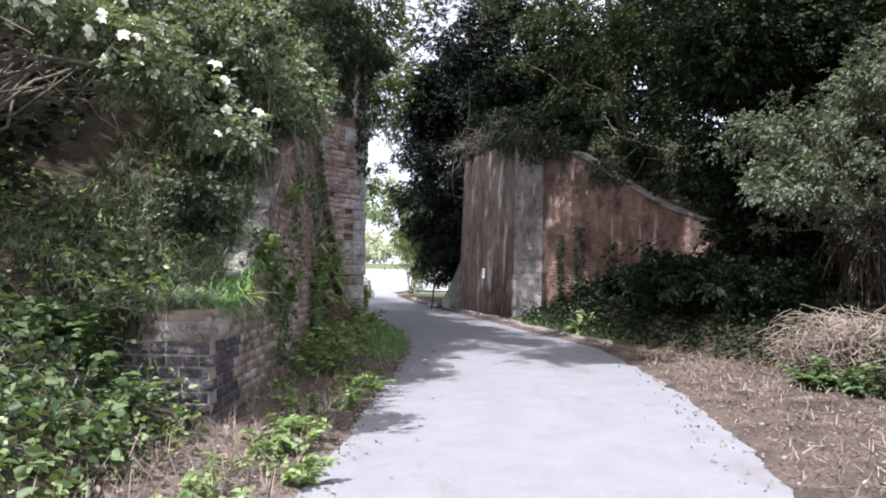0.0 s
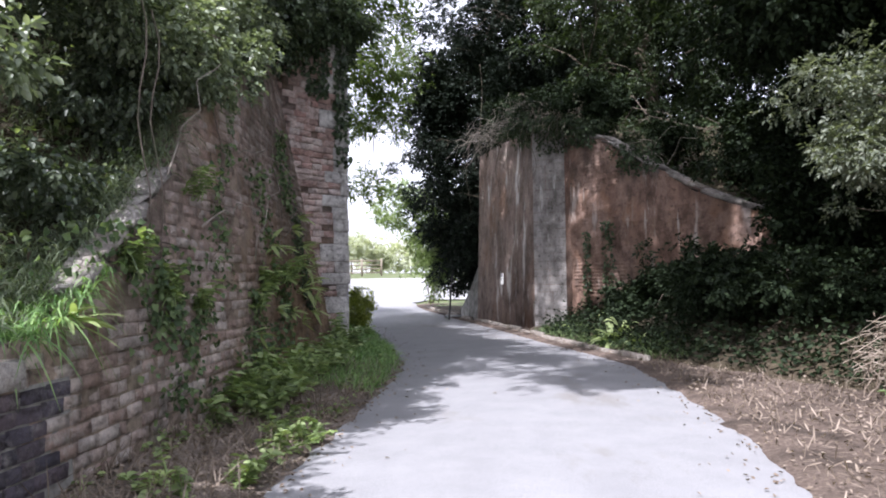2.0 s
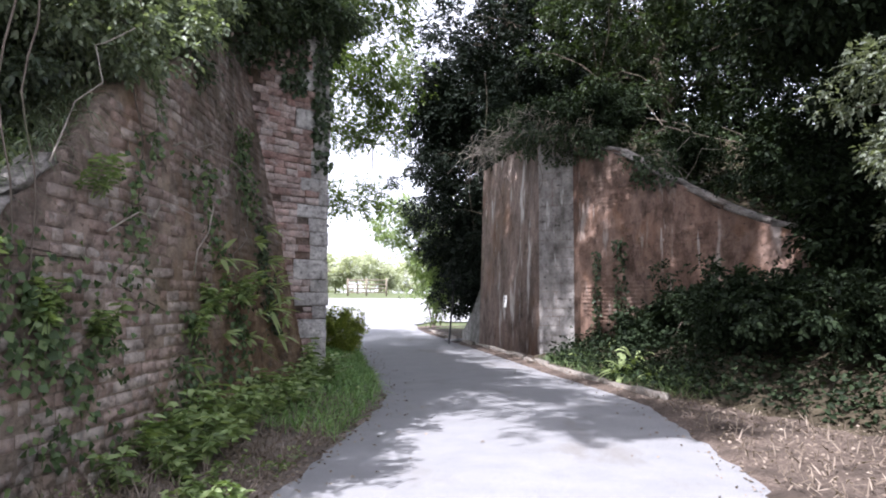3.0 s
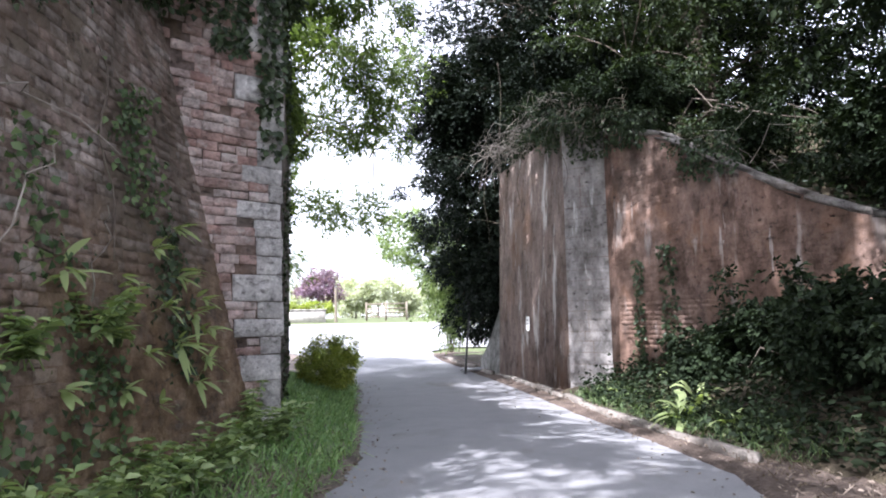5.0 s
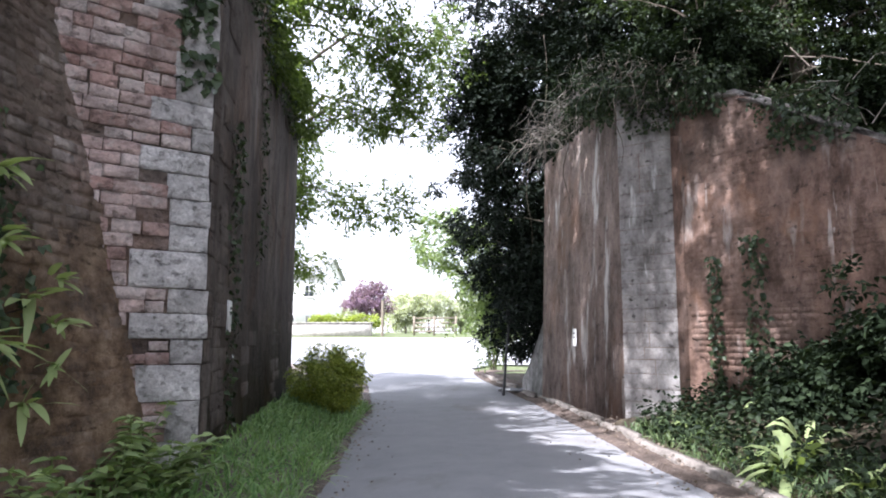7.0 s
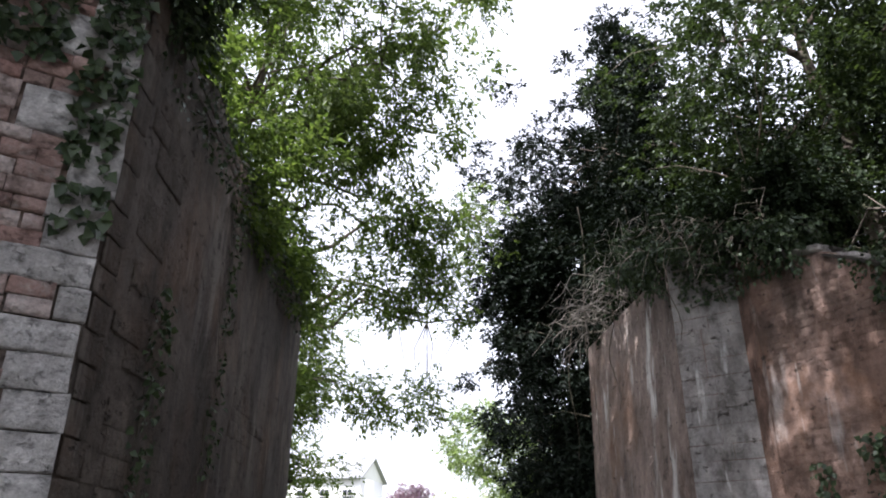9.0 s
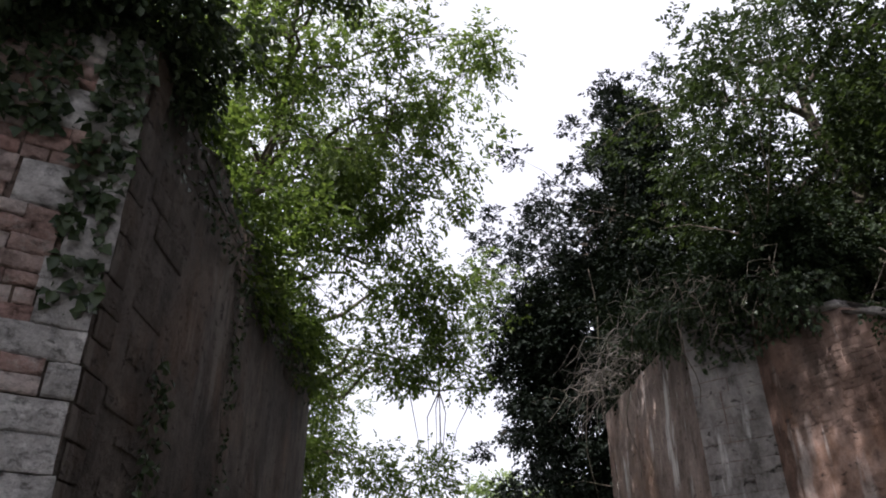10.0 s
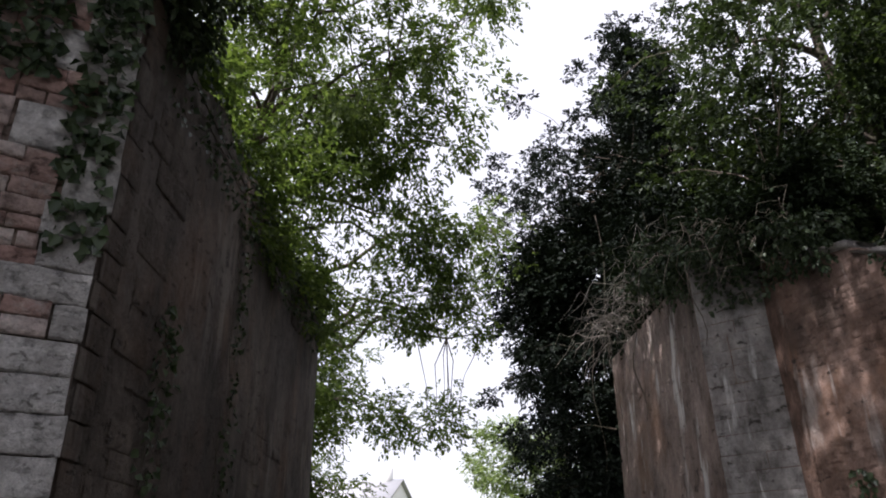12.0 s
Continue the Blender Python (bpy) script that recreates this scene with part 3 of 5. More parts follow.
def verge_left(x, y):
    """The low grassy verge between the lane and the left wall."""
    s = np.clip((road_left(y) - x) / np.maximum(road_left(y) - left_face(y), 0.3), 0, 1.2)
    rise = np.interp(y, [-30, 4, 8, 12, 14, 18, 22, 24], [0.25, 0.25, 0.12, 0.2, 0.28, 0.3, 0.25, 0.15])
    return level(y) + rise * s ** 0.8 - 0.01


verge_l = part("verge_left", strip("verge_left", lambda y: left_face(y) - 0.4, lambda y: road_left(y) + 0.16, np.arange(-24, 33, 0.12),
               lambda t, y: float(verge_left(left_face(y) - 0.4 + (road_left(y) + 0.16 - left_face(y) + 0.4) * t, y) - level(y))
               + 0.03 * noise.fractal(Vector((t * 4, y * 2.2, 7)), 1.0, 2.0, 4) - (0.03 if t > 0.97 else 0.0), 16), STALK_LITTER)
tagged(verge_l, "earth verge with dry stalks beside the lane", "verge", kind="structure")


def bank_left(x, y):
    d = left_face(y) - x
    near = np.interp(d, [-0.5, -0.25, 0.3, 1.0, 2.2, 4, 7, 12], [-0.15, 0.12, 0.45, 0.95, 1.7, 2.6, 4.2, 5.0])
    top = left_top(y) + 0.02
    d = d - 0.35 * np.clip((y - 9) / 3, 0, 1)
    behind = np.minimum(top + np.maximum(d - 0.5, 0) * 0.55, 5.4)
    w = np.clip((y - 5.0) / 0.5, 0, 1)
    h = near * (1 - w) + behind * w
    return h * np.clip((24.5 - y) / 3.0, 0, 1) + level(y) * 0.5


bank_l = part("bank_left", sheet("bank_left", np.arange(-24, -1.0, 0.2), np.arange(-14, 24.6, 0.2),
              lambda x, y: bank_left(x, y) + rough_z(x, y, 0.9, 0.14), lambda x, y: (x < left_face(y) - np.where(y > 5.3, 0.3, -0.5))), EARTH)
tagged(bank_l, "steep overgrown earth bank above the brick wall", "bank", kind="structure")

# right side: abutment face, wing wall and the bank in front
RA0, RA1 = np.array([0.44, 23.3]), np.array([1.88, 19.15])
WING = [np.array([1.88, 19.15]), np.array([2.6, 18.8]), np.array([2.72, 18.5]), np.array([4.8, 16.05]), np.array([5.9, 14.9]), np.array([8.5, 12.6])]
wing_top = curve([(1.8, 4.85), (2.7, 4.6), (3.3, 4.35), (4.5, 3.2), (5.26, 2.6), (5.9, 2.35), (8.5, 1.6)])
bank_front = curve([(-30, 4.6), (7, 4.9), (10, 4.7), (12, 3.7), (13.2, 3.05), (14.1, 2.8), (16.5, 2.12), (18.4, 1.75), (23.3, 0.55), (25, 0.1), (30, -1.7), (36, 8)])


def wing_line(x):
    return np.interp(x, [1.88, 2.6, 2.72, 4.8, 5.9, 8.5, 12], [19.15, 18.8, 18.5, 16.05, 14.9, 12.6, 9.6])


def bank_right(x, y):
    d = x - bank_front(y)
    front = np.interp(d, [-0.4, 0.08, 0.6, 1.5, 2.6, 4.0, 8, 14], [-0.3, 0.08, 0.22, 0.6, 1.35, 1.9, 3.4, 5])
    top = np.minimum(wing_top(np.minimum(x, 8.5)) - 0.05 + np.maximum(y - wing_line(x) - 0.5, 0) * 0.5, 5.2)
    edge_x = np.interp(y, [18.8, 23.3, 26], [2.5, 0.85, 0.2])
    behind = (y > wing_line(x) + 0.2) & (x > edge_x)
    drop = np.clip((27 - y) / 3.0, 0, 1)
    return np.where(behind, top * drop + level(y), front * np.clip((27 - y) / 6, 0.1, 1) + level(y))


bank_r = part("bank_right", sheet("bank_right", np.arange(-2, 26, 0.2), np.arange(-14, 30.1, 0.2),
              lambda x, y: bank_right(x, y) + rough_z(x, y, 0.9, 0.1) * np.clip((x - bank_front(y)) * 2, 0, 1) - 0.01,
              lambda x, y: (x > bank_front(y) - 0.35) & ((x < 1.8) | (x > 8.6) | (y < wing_line(x) + 0.02) | (y > wing_line(x) + 0.46)) & ((y < wing_line(x)) | (x > np.interp(y, [18.8, 23.3, 26], [2.5, 0.85, 0.2])) | (y > 23.5))), EARTH)
tagged(bank_r, "shaded overgrown earth bank under the trees", "bank", kind="structure")
verge_r = part("verge_right", strip("verge_right", lambda y: road_right(y) - 0.16, lambda y: np.maximum(bank_front(y) + 0.3, road_right(y) + 0.2), np.arange(-24, 31, 0.12),
               lambda t, y: 0.03 + 0.035 * noise.fractal(Vector((t * 5, y * 2.4, 3)), 1.0, 2.0, 4) + 0.03 * t - (0.05 if t < 0.03 else 0.0), 16), LITTER)
tagged(verge_r, "verge of brown leaf litter beside the lane", "verge", kind="structure")


def wall_prism(name, line, tops, depth, side, bottom=-0.4, batter=0.0):
    """A wall along a plan line with a height at each point; side: +1 when its body lies to the left of the line's run."""
    line = np.asarray(line, float)
    t = unit(np.gradient(line, axis=0))
    nrm = np.stack([-t[:, 1], t[:, 0]], -1) * side
    v, f = [], []
    for p, n, h in zip(line, nrm, tops):
        q = p + n * depth
        lean = n * batter * h
        v += [(*p, bottom), (*(p + lean), h), (*(q + lean), h), (*q, bottom)]
    for i in range(len(line) - 1):
        a, b = i * 4, i * 4 + 4
        for k in range(4):
            m = (k + 1) % 4
            f.append((a + k, b + k, b + m, a + m) if side > 0 else (a + k, a + m, b + m, b + k))
    e = len(line) * 4 - 4
    f += [(0, 1, 2, 3), (e, e + 3, e + 2, e + 1)]
    me = np_mesh(name, v, f)
    bm = bmesh.new()
    bm.from_mesh(me)
    bmesh.ops.recalc_face_normals(bm, faces=bm.faces)
    bm.to_mesh(me)
    bm.free()
    return me


def along(a, b, n):
    return [a + (b - a) * k / n for k in range(n + 1)]


PIER0, PIER1 = np.array([-2.35, 12.34]), np.array([-1.44, 13.45])


def wall_x(y, z):
    """Face of the left approach wall: battered, and curving back towards the abutment."""
    return -1.56 - 0.05 * z - 0.12 * z * np.clip((y - 9.0) / 3.5, 0, 1) + 0.06 * np.clip((7.5 - y) / 2, 0, 1)


def slab_wall(name, ys, top, depth, rows=24):
    """A thick wall whose face follows wall_x."""
    v, f = [], []
    n = rows + 1
    for y in ys:
        h = float(top(y))
        for k in range(n):
            z = -0.3 + (h + 0.3) * k / rows
            v.append((wall_x(y, max(z, 0)) + 0.012 * noise.noise(Vector((1, y * 3, z * 3))), y, z))
        for k in range(n):
            z = -0.3 + (h + 0.3) * k / rows
            v.append((wall_x(y, max(z, 0)) - depth, y, z))
    w = 2 * n
    for i in range(len(ys) - 1):
        a, b = i * w, i * w + w
        for k in range(rows):
            f.append((a + k, b + k, b + k + 1, a + k + 1))
            f.append((a + n + k, a + n + k + 1, b + n + k + 1, b + n + k))
        f.append((a + rows, b + rows, b + n + rows, a + n + rows))
    for a in (0, (len(ys) - 1) * w):
        for k in range(rows):
            f.append((a + k, a + k + 1, a + n + k + 1, a + n + k))
    me = np_mesh(name, v, f)
    bm = bmesh.new()
    bm.from_mesh(me)
    bmesh.ops.recalc_face_normals(bm, faces=bm.faces)
    bm.to_mesh(me)
    bm.free()
    return me


wall_left = part("wall_left", slab_wall("wall_left", np.concatenate([np.arange(5.45, 13.3, 0.25), [13.4]]), left_top, 0.5), MORTAR)
tagged(wall_left, "old mossy brick approach wall with raking stone coping", "wall", kind="structure")
pier = part("pier_left", wall_prism("pier_left", along(PIER0, PIER1, 4), [5.1] * 5, 0.6, 1), PIER_CORE)
tagged(pier, "splayed pier of pale brick and grey corner stones", "wall", kind="structure")
li_line = along(LW1, LW2, 20)
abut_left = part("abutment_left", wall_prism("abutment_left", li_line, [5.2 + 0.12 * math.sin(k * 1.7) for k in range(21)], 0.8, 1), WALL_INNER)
tagged(abut_left, "tall bridge abutment of damp mossy masonry, darkened for its shaded side", "wall", kind="structure")
ra_line = along(RA0, RA1, 20)
abut_right = part("abutment_right", wall_prism("abutment_right", ra_line, [4.95] * 21, 0.7, 1, batter=0.03), WALL_RIGHT)
tagged(abut_right, "tall bridge abutment with brown render and white lime streaks", "wall", kind="structure")
w_line = []
for a, b in zip(WING, WING[1:]):
    w_line += along(a, b, 8)[:-1]
w_line.append(WING[-1])
wing = part("wing_wall_right", wall_prism("wing_wall_right", w_line, [wing_top(p[0]) for p in w_line], 0.5, 1), WALL_WING)
tagged(wing, "red brick wing wall with sloping top and worn patches", "wall", kind="structure")
toe_line = along(np.array([-0.14, 25.1]), RA0, 8)
toe = part("wall_toe_right", wall_prism("wall_toe_right", toe_line, [0.35 + 1.75 * (k / 8) ** 1.3 for k in range(9)], 0.4, 1, batter=0.1), CONCRETE)
tagged(toe, "pale stained concrete wall end with sloping top", "wall", kind="structure")

# ---- masonry pieces ----


def piece_mesh(seed):
    """A worn unit block with a rough front: x along the wall, y out of it, z up."""
    r = np.random.default_rng(seed)
    back = [(-.5, 0, -.5), (.5, 0, -.5), (.5, 0, .5), (-.5, 0, .5)]
    nx, nz = 4, 3
    front = []
    for j in range(nz):
        for i in range(nx):
            x, z = -0.485 + 0.97 * i / (nx - 1), -0.47 + 0.94 * j / (nz - 1)
            edge = i in (0, nx - 1) or j in (0, nz - 1)
            front.append((x + r.normal(0, 0.012), (r.uniform(0.55, 0.95) if edge else r.uniform(0.85, 1.1)), z + r.normal(0, 0.025)))
    v = np.array(back + front)
    f = []
    for j in range(nz - 1):
        for i in range(nx - 1):
            a = 4 + j * nx + i
            f += [(a, a + nx, a + 1), (a + 1, a + nx, a + nx + 1)]
    rim = [list(range(4, 4 + nx)), [4 + nx - 1 + j * nx for j in range(nz)], [4 + (nz - 1) * nx + i for i in range(nx - 1, -1, -1)], [4 + j * nx for j in range(nz - 1, -1, -1)]]
    for k, line in enumerate(rim):
        b0, b1 = k, (k + 1) % 4
        for i in range(len(line) - 1):
            f.append((line[i], line[i + 1], b0 if i < (len(line) - 1) / 2 else b1))
        f.append((b0, line[len(line) // 2 if len(line) % 2 == 0 else (len(line) - 1) // 2 + (0 if (len(line) - 1) % 2 == 0 else 1)], b1))
    return v, f


PIECES = [piece_mesh(700 + k) for k in range(7)]
PIECE_V = np.array([(-.5, 0, -.5), (.5, 0, -.5), (.5, 0, .5), (-.5, 0, .5), (-.5, .6, -.5), (.5, .6, -.5), (.5, .6, .5), (-.5, .6, .5),
                    (-.47, 1, -.47), (.47, 1, -.47), (.47, 1, .47), (-.47, 1, .47)])
PIECE_F = [(1, 0, 4, 5), (2, 1, 5, 6), (3, 2, 6, 7), (0, 3, 7, 4), (5, 4, 8, 9), (6, 5, 9, 10), (7, 6, 10, 11), (4, 7, 11, 8), (11, 10, 9, 8)]


class Masonry:
    """Lays blocks: some as objects of their own on one mesh, the rest joined."""

    def __init__(self, name, parent, material, label="", limit=300):
        self.name, self.parent, self.material, self.limit = name, parent, material, limit
        self.label, self.count, self.rest = label, 0, Geo()
        self.meshes = []
        for v, f in PIECES:
            me = np_mesh(name, v, f)
            me.materials.append(material)
            self.meshes.append(me)

    def lay(self, p, t, n, up, length, depth, height, alone=True):
        m = Matrix(((t[0] * length, n[0] * depth, up[0] * height, p[0]), (t[1] * length, n[1] * depth, up[1] * height, p[1]),
                    (t[2] * length, n[2] * depth, up[2] * height, p[2]), (0, 0, 0, 1)))
        k = (self.count * 3 + self.rest.n) % 7
        if alone and self.count < self.limit:
            ob = new(self.name, self.meshes[k])
            ob.parent = self.parent
            ob.matrix_local = m
            self.count += 1
        else:
            a = np.array(m)
            v, f = PIECES[k]
            self.rest.add(v @ a[:3, :3].T + a[:3, 3], f)

    def finish(self, joined):
        if self.rest.n:
            tagged(part(joined, self.rest, self.material, self.parent), self.label, kind="stuff")


def lay_left_wall():
    rng = np.random.default_rng(31)
    red = Masonry("brick", wall_left, BRICK, "weathered red bricks", 260)
    blue = Masonry("blue_brick", wall_left, BRICK_BLUE, "dark blue engineering bricks", 60)
    row = 0
    z = 0.04
    while z < 4.9:
        h = 0.078
        y = 5.46 + (0.12 if row % 2 else 0.0)
        while y < 13.25:
            ln = rng.choice([0.225, 0.225, 0.11, 0.2]) * rng.uniform(0.93, 1.05)
            c = y + ln / 2
            px = -1.44 - (13.45 - c) * 0.82
            if z + h < left_top(y) - 0.03 and wall_x(c, z) > px - 0.02:
                worn = noise.noise(Vector((c * 0.9, z * 1.1, 4.0)))
                if rng.uniform() > (0.06 if worn < 0.2 else 0.4):
                    a = np.array([wall_x(c + 0.1, z) - wall_x(c - 0.1, z), 0.2, 0])
                    t = a / np.linalg.norm(a)
                    n = np.array([t[1], -t[0], 0])
                    n = n / np.linalg.norm(n)
                    tilt = rng.normal(0, 0.03)
                    tt = np.array([t[0], t[1], tilt])
                    up = np.array([-0.05 - 0.12 * np.clip((c - 9) / 3.5, 0, 1), 0, 1.0])
                    p = (wall_x(c, z + h / 2) - 0.004 + 0.01 * noise.noise(Vector((1, c * 3, z * 3))), c, z + h / 2)
                    kind = blue if (c < 6.25 - 0.3 * rng.uniform() and z < 0.72) else red
                    kind.lay(p, tt, n, up, ln - rng.uniform(0.004, 0.012), 0.022 if kind is blue else rng.uniform(0.005, 0.013) if rng.uniform() > 0.1 else 0.022, h + 0.006 - 0.004 * rng.uniform(0, 3), kind is blue or (c > 9.9 and z < 2.5))
            y += ln
        z += 0.089
        row += 1
    # blue bricks of the wall's end face
    for k in range(8):
        z = 0.04 + 0.089 * k
        x = -1.53 + (0.0 if k % 2 else 0.04)
        while x > -2.15:
            ln = 0.225 if k % 2 else 0.12
            blue.lay((x - ln / 2, 5.452, z + 0.039), (1, 0, 0), (0, -1, 0), (0, 0, 1), ln - 0.012, 0.02, 0.076)
            x -= ln
    bed = Geo()
    ys, zs = np.linspace(5.44, 6.25, 8), np.linspace(-0.05, 0.76, 8)
    gy, gz = np.meshgrid(ys, zs)
    v = np.stack([wall_x(gy, gz) + 0.002 + 0 * gy, gy, gz], -1).reshape(-1, 3)
    bed.add(v, [(j * 8 + i, j * 8 + i + 1, j * 8 + i + 9, j * 8 + i + 8) for j in range(7) for i in range(7)])
    v = np.array([(-2.16, 5.443, -0.05), (-1.505, 5.443, -0.05), (-1.54, 5.443, 0.76), (-2.16, 5.443, 0.76)])
    bed.add(v, [(0, 1, 2, 3)])
    part("mortar_bed", bed, LIME_MORTAR, wall_left)
    red.finish("brickwork")
    blue.finish("blue_brickwork")
    # pale cap block and raking coping
    cap = Masonry("cap_stone", wall_left, STONE)
    cap.lay((-1.545, 5.66, 0.83), (0, 1, 0), (1, 0, 0), (0, 0, 1), 0.3, 0.045, 0.15)
    cap.lay((-1.74, 5.45, 0.83), (1, 0, 0), (0, -1, 0), (0, 0, 1), 0.4, 0.045, 0.15)
    cope = Masonry("coping_stone", wall_left, STONE)
    y = 6.35
    while y < 7.5:
        y2 = y + rng.uniform(0.28, 0.42)
        z1, z2 = left_top(y), left_top(y2)
        d = np.array([wall_x(y2, z2) - wall_x(y, z1), y2 - y, z2 - z1])
        t = d / np.linalg.norm(d)
        up = np.array([0, -t[2], t[1]])
        n = np.cross(t, up)
        wid = rng.uniform(0.2, 0.25)
        c = np.array([wall_x((y + y2) / 2, (z1 + z2) / 2), (y + y2) / 2, (z1 + z2) / 2]) + up * 0.03
        cope.lay(c - n * (wid - 0.06), t, n, up, np.linalg.norm(d) - 0.006, wid, 0.075)
        y = y2


def lay_pier():
    rng = np.random.default_rng(32)
    u = PIER1 - PIER0
    full = np.linalg.norm(u)
    t = np.array([*(u / full), 0])
    n = np.array([t[1], -t[0], 0])
    brick = Masonry("brick", pier, BRICK_PALE, "pale weathered bricks", 300)
    stone = Masonry("corner_stone", pier, PIER_STONE, "grey corner stones", 60)
    # Corner stones on the side away from the sun, shade in their colour.
    dark = Masonry("return_stone", pier, WALL_INNER, "return stones coloured for the shaded side", 60)
    z, k = 0.02, 0
    while z < 5.0:
        rows = int(rng.choice([2, 2, 3]))
        h = rows * rng.uniform(0.088, 0.1)
        w = (0.5 if k % 2 else 0.27) * rng.uniform(0.85, 1.15)
        if 2.0 < z < 4.2 and k % 3 == 0:
            w *= 0.7
        p = np.array([*PIER1, z + h / 2]) - t * (w / 2 - rng.uniform(-0.012, 0.03))
        stone.lay(p, t + np.array([0, 0, rng.normal(0, 0.012)]), n, (0, 0, 1), w - rng.uniform(0.0, 0.01), rng.uniform(0.03, 0.055), h - rng.uniform(0.0, 0.012))
        p2 = np.array([PIER1[0], PIER1[1], z + h / 2]) + np.array([-0.312, 0.95, 0]) * 0.16
        dark.lay(p2, (-0.312, 0.95, 0), (0.95, 0.312, 0), (0, 0, 1), 0.3 if k % 2 else 0.22, rng.uniform(0.006, 0.014), h - 0.014)
        for r in range(rows):
            hh = h / rows
            s = w
            while s < full:
                ln = rng.choice([0.22, 0.22, 0.12, 0.17]) * rng.uniform(0.92, 1.12)
                gone = noise.noise(Vector((s * 2.2, z * 1.6, 5)))
                if rng.uniform() > (0.04 if gone < 0.2 else 0.26):
                    q = np.array([*PIER1, z + hh * (r + 0.5) + 0.004 * math.sin(s * 5 + z * 3)]) - t * (s + ln / 2)
                    brick.lay(q, t + np.array([0, 0, rng.normal(0, 0.03)]), n, (0, 0, 1), ln - (rng.uniform(0.0, 0.008) if rng.uniform() > 0.15 else rng.uniform(0.02, 0.035)), rng.uniform(0.018, 0.045), hh - (rng.uniform(0.0, 0.008) if rng.uniform() > 0.15 else 0.024))
                s += ln
        z += h
        k += 1
    brick.finish("brickwork")


def lay_right_corner():
    rng = np.random.default_rng(33)
    a, b = WING[0], WING[1]
    full = np.linalg.norm(b - a)
    t = (b - a) / full
    n = np.array([t[1], -t[0]])
    stone = Masonry("corner_stone", wing, WALL_GREY, "grey corner stones with white lime runs", 120)
    z, k = 0.02, 0
    while z < 4.75:
        h = rng.uniform(0.15, 0.22)
        cut = full * rng.uniform(0.35, 0.65)
        for s0, s1 in ((0, cut), (cut, full)):
            p = a + t * (s0 + s1) / 2
            stone.lay((*p, z + h / 2), (*t, rng.normal(0, 0.01)), (*n, 0), (0, 0, 1), s1 - s0 - rng.uniform(0.0, 0.008), rng.uniform(0.006, 0.016), h - rng.uniform(0.0, 0.008))
        z += h
        k += 1


def lay_inner_face():
    """Half-buried courses of rough blocks on the dark abutment face."""
    rng = np.random.default_rng(34)
    d = LW2 - LW1
    full = np.linalg.norm(d)
    t = d / full
    n = np.array([t[1], -t[0]])
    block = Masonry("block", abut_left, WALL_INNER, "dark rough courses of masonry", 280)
    z = 0.05
    while z < 5.0:
        h = rng.uniform(0.13, 0.22)
        s = 0.34 + rng.uniform(0, 0.3)
        while s < full - 0.4:
            ln = rng.uniform(0.25, 0.6)
            if (s < 0.75 or noise.noise(Vector((s * 0.7, z * 0.9, 12))) > 0.3) and rng.uniform() > 0.3:
                p = LW1 + t * (s + ln / 2)
                block.lay((*p, z + h / 2), (*t, rng.normal(0, 0.01)), (*n, 0), (0, 0, 1), ln - rng.uniform(0.004, 0.02), rng.uniform(0.004, 0.018), h - rng.uniform(0.0, 0.012), s < 4.5)
            s += ln
        z += h
    block.finish("blockwork")


def lay_wing():
    """Worn brick courses of the wing wall, smooth where render still covers them."""
    rng = np.random.default_rng(37)
    brick = Masonry("brick", wing, WALL_WING, "worn red wing wall bricks", 300)
    for a, b in ((WING[2], WING[3]), (WING[3], WING[4])):
        full = np.linalg.norm(b - a)
        t = (b - a) / full
        n = np.array([t[1], -t[0]])
        z, row = 0.3, 0
        while z < 4.6:
            s = 0.02 + (0.11 if row % 2 else 0.0)
            while s < full - 0.2:
                ln = rng.choice([0.225, 0.225, 0.11]) * rng.uniform(0.95, 1.04)
                p = a + t * (s + ln / 2)
                bare = noise.noise(Vector((p[0] * 0.8, z * 0.8, 21)))
                if z + 0.1 < wing_top(p[0]) and bare > 0.02 and rng.uniform() > 0.06 and z > 0.45 * (p[0] - 2.4):
                    brick.lay((*p, z + 0.036), (*t, rng.normal(0, 0.015)), (*n, 0), (0, 0, 1), ln - rng.uniform(0.008, 0.016), rng.uniform(0.003, 0.009), 0.067, z > 1.6)
                s += ln
            z += 0.077
            row += 1
    brick.finish("brickwork")


# ---- plants ----


def blade_arrays(p, d, length, width, rng, droop=0.5, seg=4):
    """Strap leaves or grass blades that arch over: seg quads each, pointed at the end."""
    n = len(p)
    size = rng.uniform(0.6, 1.2, (n, 1, 1))
    d = unit(d)
    side = unit(np.cross(d, np.array([0, 0, 1.0]) + rng.normal(0, 0.3, (n, 3))))
    s = np.linspace(0, 1, seg + 1)[None, :, None]
    c = p[:, None] + d[:, None] * (s * length * size) - np.array([0, 0, 1.0]) * (s ** 2 * droop * length * size)
    w = (width * size * 0.5) * np.array([0.6, 1, 0.95, 0.7, 0.06])[None, : seg + 1, None]
    v = np.stack([c - side[:, None] * w, c + side[:, None] * w], 2).reshape(n, -1, 3)
    k = 2 * (seg + 1)
    f0 = np.array([[2 * i, 2 * i + 1, 2 * i + 3, 2 * i + 2] for i in range(seg)])
    f = (np.arange(n)[:, None, None] * k + f0[None]).reshape(-1, 4)
    return v.reshape(-1, 3), f


def grass(name, label, pts, length, width, material, seed, lean=0.45, droop=0.45):
    rng = np.random.default_rng(seed)
    d = rng.normal(0, lean, pts.shape) + np.array([0, 0, 1.0])
    v, f = blade_arrays(pts, d, length, width, rng, droop)
    return tagged(part(name, np_mesh(name, v, f), material), label, "grass", kind="stuff")


